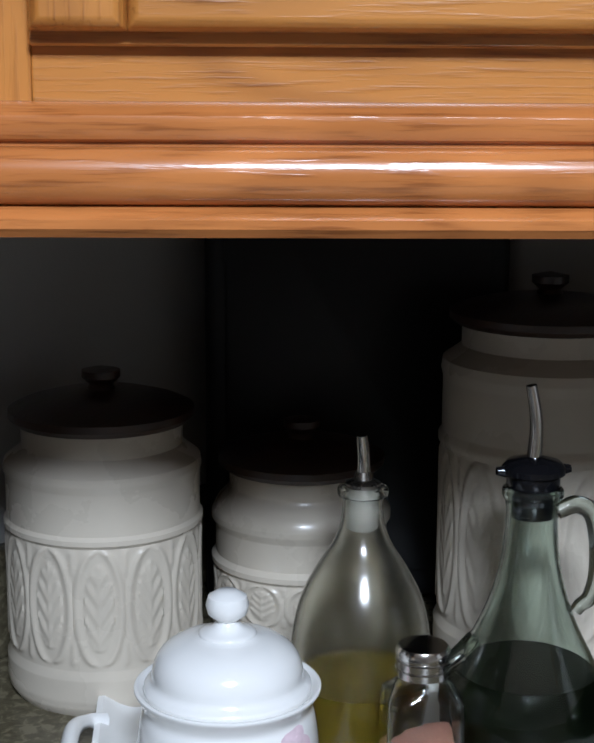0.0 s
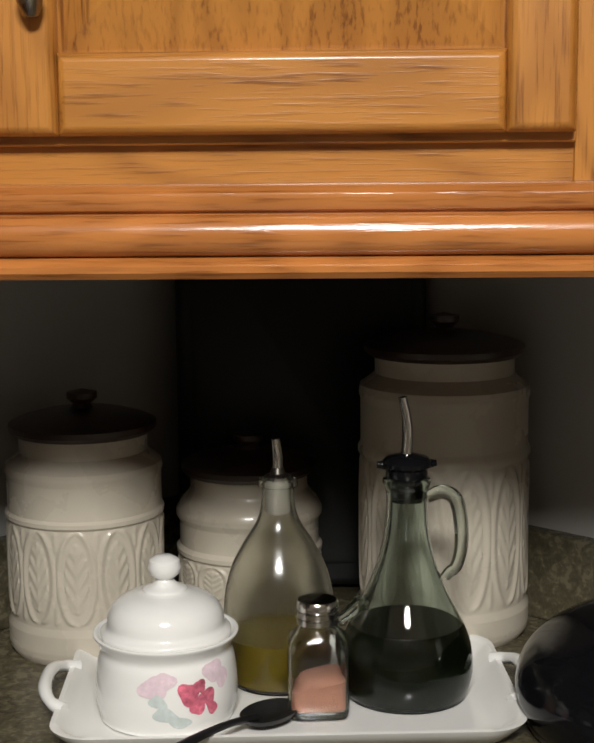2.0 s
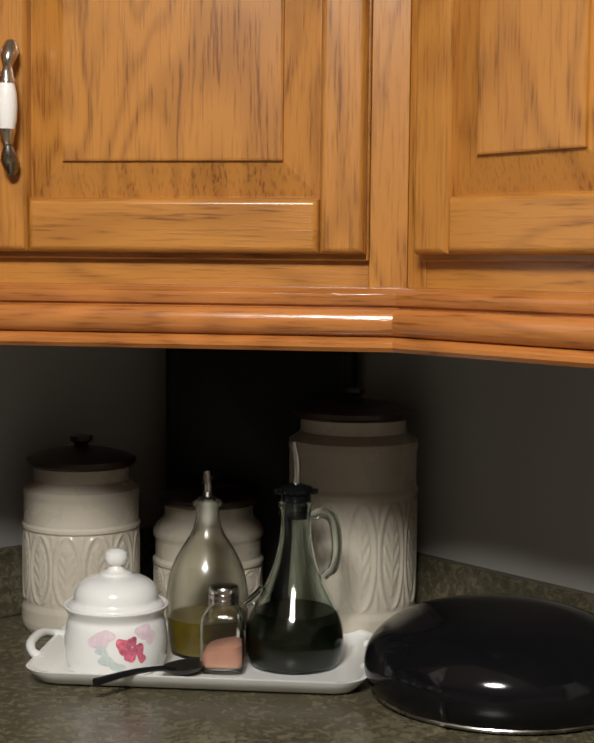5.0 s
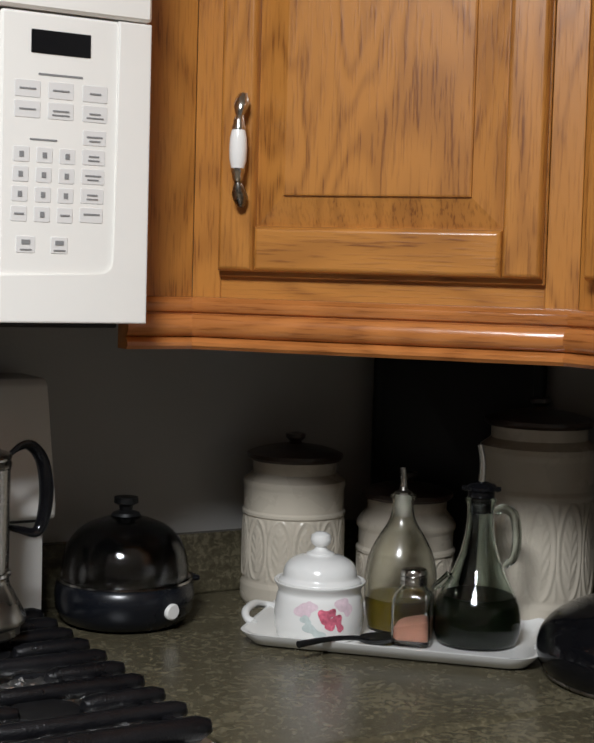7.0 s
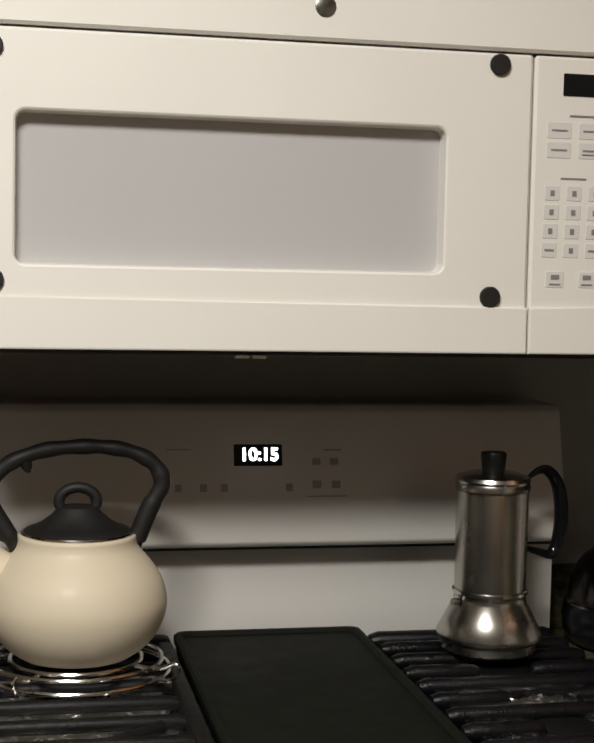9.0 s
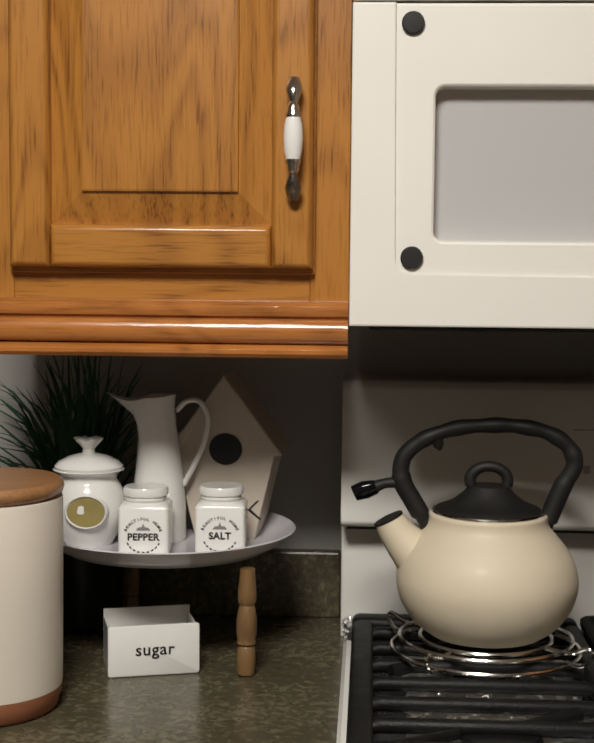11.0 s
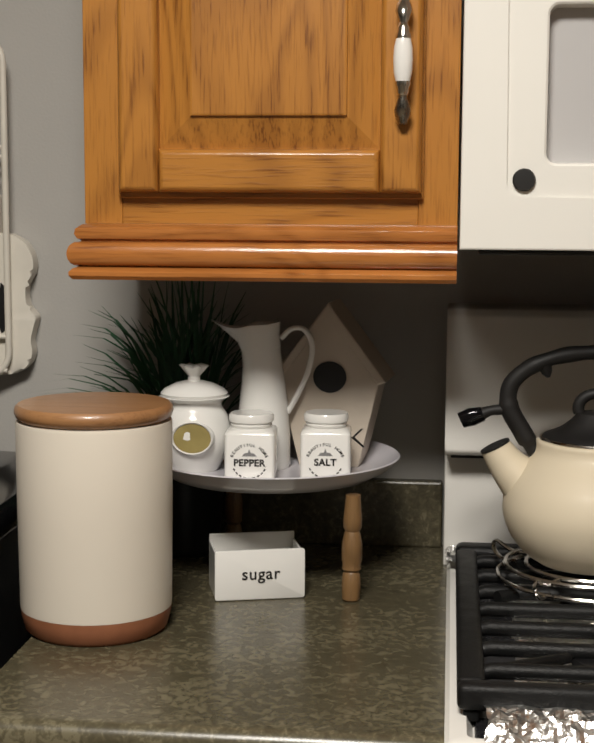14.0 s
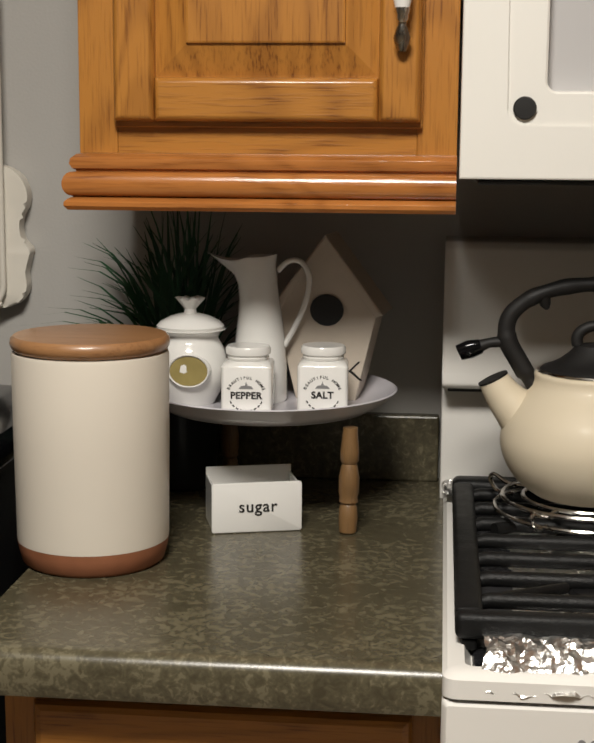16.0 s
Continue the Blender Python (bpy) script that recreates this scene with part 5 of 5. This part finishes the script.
def pitcher():
    p = thing("pitcher", pose(-0.598, -0.158, FZ) @ Matrix.Diagonal((1, 1, 0.935, 1)), "tall slender white ceramic pitcher with thin handle", "pitcher")
    bm = bmesh.new()
    n = 48
    rows = [(0, 0, 0), (0.030, 0, 0), (0.0315, 0, 0.004), (0.0310, 0, 0.040), (0.0285, 0, 0.075), (0.0252, 0, 0.105), (0.0230, -0.001, 0.126), (0.0228, -0.003, 0.144), (0.0250, -0.007, 0.161)]
    loops = []
    for r, cx, z in rows[1:]:
        loops.append([(cx + r * math.cos(i * math.tau / n), r * math.sin(i * math.tau / n), z) for i in range(n)])
    for grow, up in ((0.0, 0.178), (-0.0022, 0.1775)):
        top = []
        for i in range(n):
            a = i * math.tau / n
            spout = max(0, math.cos(a - math.pi)) ** 6
            back = max(0, math.cos(a)) ** 2
            r = 0.0265 + grow
            top.append((-0.007 + r * math.cos(a) - 0.029 * spout, r * math.sin(a) * (1 - 0.35 * spout), up + 0.004 * spout - 0.012 * max(0, math.cos(a - math.pi)) ** 2 * (1 - spout) + 0.003 * back))
        loops.append(top)
    loops.append([(-0.001 + 0.021 * math.cos(i * math.tau / n), 0.021 * math.sin(i * math.tau / n), 0.148) for i in range(n)])
    part("body", loft(loops), PORCELAIN, p, smooth=True)
    pts = curve_points([(0.020, 0, 0.160), (0.032, 0, 0.172), (0.047, 0, 0.171), (0.056, 0, 0.152), (0.052, 0, 0.122), (0.040, 0, 0.092), (0.028, 0, 0.068)], 6)
    part("handle", tube(pts, 0.0034, 10), PORCELAIN, p, smooth=True)
    return p


pitcher()


def birdhouse():
    h = thing("birdhouse", pose(-0.521, -0.118, FZ, rz=-6) @ Matrix.Diagonal((1, 1, 0.935, 1)), "beige painted ceramic birdhouse with round hole", "birdhouse")
    part("body", prism([(-0.034, 0), (0.036, 0), (0.060, 0.110), (0.0, 0.194), (-0.060, 0.110)], -0.030, 0.030, 0.0015), BIRD_PAINT, h)
    part("roof", prism([(0.058, 0.104), (0.068, 0.108), (0.0, 0.204), (-0.068, 0.108), (-0.058, 0.104), (0.0, 0.190)], -0.034, 0.040, 0.002), BIRD_PAINT, h)
    part("hole", lathe([(0.0195, 0), (0.0195, 0.001), (0, 0.001)], 36), BLACK_MATT, h, "dark round entrance hole", True, pose(0.002, -0.0306, 0.112, rx=90))
    letters("letter", "K", 0.036, INK, h, flush(0.034, -0.0302, 0.036), 0.0003, -0.0006)
    letters("letter", "C", 0.036, INK, h, flush(-0.004, -0.0302, 0.036), 0.0003, -0.0006)
    return h


birdhouse()


def sugar_box():
    s = thing("sugar_box", Matrix.Translation((-0.586, -0.2725, CT)) @ Matrix.Rotation(radians(16), 4, "Z"), "white enamel packet box lettered sugar under the stand", "sugar box")
    w, d, h = 0.0495, 0.064, 0.056
    part("front", plate_y(-w, w, 0.0008, h, 0.003, (0.003, 0.0005, 0), (0, 0, 0.0008)), PORCELAIN, s, smooth=True)
    for a, b in ((-w + 0.001, -w + 0.0035), (w - 0.0035, w - 0.001)):
        part("side", box(a, b, 0.0031, d, 0.0008, h - 0.004, 0.0008), PORCELAIN, s)
    part("back", box(-w + 0.001, w - 0.001, d, d + 0.0025, 0.0008, h + 0.004, 0.0008), PORCELAIN, s)
    part("bottom", box(-w + 0.0036, w - 0.0036, 0.0031, d - 0.0001, 0.0008, 0.003), PORCELAIN, s)
    letters("word", "sugar", 0.0185, INK, s, flush(0.001, -0.0004, 0.029), 0.0002, 0.0002, 1.08)
    return s


sugar_box()


def grass_plant():
    g = thing("grass_plant", pose(-0.707, -0.075, CT), "dark green grass plant in a pot by the wall", "plant")
    part("pot", lathe([(0, 0), (0.038, 0), (0.042, 0.004), (0.050, 0.095), (0.053, 0.100), (0.049, 0.101), (0.045, 0.090), (0, 0.088)], 40), BLACK_MATT, g, "dark pot", True)
    rnd = random.Random(11)
    for k in range(150):
        a = rnd.uniform(0, math.tau)
        lean = rnd.uniform(0.01, 0.15)
        hgt = rnd.uniform(0.19, 0.31)
        if k < 16:
            a, lean, hgt = math.pi + rnd.uniform(-0.4, 0.1), rnd.uniform(0.10, 0.20), rnd.uniform(0.17, 0.24)
        bx, by = 0.03 * rnd.uniform(-1, 1), 0.02 * rnd.uniform(-1, 1)
        ca, sa = math.cos(a), math.sin(a) * 0.45
        bm = bmesh.new()
        left, right = [], []
        for i in range(7):
            t = i / 6
            x, y = bx + ca * lean * t ** 1.8, min(0.05, by + sa * lean * t ** 1.8)
            z = 0.085 + hgt * (t - 0.30 * t ** 3 * (lean / 0.12))
            w = 0.0034 * (1 - t) ** 0.7 + 0.0003
            left.append(bm.verts.new((x - sa * w - w * 0.8, y + ca * w * 0.5, z)))
            right.append(bm.verts.new((x + sa * w + w * 0.8, y - ca * w * 0.5, z + w * 0.3)))
        for i in range(6):
            bm.faces.new((left[i], right[i], right[i + 1], left[i + 1]))
        part("blade", bm, LEAF, g, smooth=True)
    return g


grass_plant()


# ---- hanging decor and the black bin ----
vl = thing("violin_decor", pose(-0.963, -0.004, 1.2135) @ Matrix.Diagonal((1, 1, 0.92, 1)), "white painted violin-shaped wall decoration", "wall decor")
side = [(0.0, 0.098), (0.025, 0.096), (0.044, 0.084), (0.0535, 0.064), (0.053, 0.044), (0.045, 0.028), (0.0435, 0.010), (0.047, -0.004), (0.056, -0.016), (0.054, -0.028), (0.0495, -0.048), (0.051, -0.066), (0.046, -0.082), (0.030, -0.095), (0.0, -0.099)]
sm = [(p.x, p.z) for p in curve_points([(x, 0, z) for x, z in side], 4)]
part("body", prism(sm + [(-x, z) for x, z in sm[-2:0:-1]], -0.022, 0, 0.004), DECOR_WHITE, vl, smooth=True)
for s in (-1, 1):
    part("sound_hole", prism([(s * 0.012 + x, z) for x, z in ((0.0, 0.030), (0.007, 0.022), (0.004, -0.012), (0.008, -0.034), (0.0, -0.040), (-0.006, -0.026), (-0.003, 0.010))], -0.0228, -0.0215), BLACK_MATT, vl)
part("neck", box(-0.011, 0.011, -0.024, -0.004, 0.096, 0.150, 0.003), DECOR_WHITE, vl)

rk = thing("wire_rack", pose(-1.052, -0.034, 1.328), "white wire wall rack with scrolled front", "wire rack")
part("frame", tube([(x, 0, z) for x, z in rrect(-0.112, 0.112, -0.205, 0.215, 0.03)], 0.0042, 10, None, True), DECOR_WHITE, rk, smooth=True)
for z in (-0.198, -0.155, 0.070, 0.082):
    part("wire", tube([(-0.110, 0, z), (0.110, 0, z)], 0.0028, 8), DECOR_WHITE, rk, smooth=True)
for x in (-0.075, -0.025, 0.025, 0.075):
    part("wire", tube([(x, -0.004, -0.200), (x, -0.004, 0.075)], 0.0024, 8), DECOR_WHITE, rk, smooth=True)
for s in (-1, 1):
    pts = curve_points([(s * 0.105, -0.004, 0.060), (s * 0.096, -0.004, 0.045), (s * 0.090, -0.004, 0.060), (s * 0.098, -0.004, 0.068), (s * 0.085, -0.004, 0.020), (s * 0.060, -0.004, -0.005)], 6)
    part("scroll", tube(pts, 0.0024, 8), NICKEL, rk, smooth=True)
part("hanger", tube([(0, 0, 0.214), (0, 0.028, 0.225)], 0.003, 8), DECOR_WHITE, rk, smooth=True)

bn = thing("black_bin", pose(-1.005, -0.300, 0), "black plastic kitchen bin beside the counter", "bin")
part("body", loft([[(x, y, z) for x, y in rrect(-0.165 + i, 0.165 - i, -0.21 + i, 0.21 - i, 0.04)] for i, z in ((0.022, 0), (0.012, 0.01), (0, 1.0))]), BLACK_MATT, bn, smooth=True)
part("lid", loft([[(x, y, z) for x, y in rrect(-0.170 + i, 0.170 - i, -0.215 + i, 0.215 - i, 0.042)] for i, z in ((0.004, 1.0005), (0, 1.006), (0, 1.026), (0.006, 1.036), (0.05, 1.046))]), BLACK_GLOSS, bn, smooth=True)
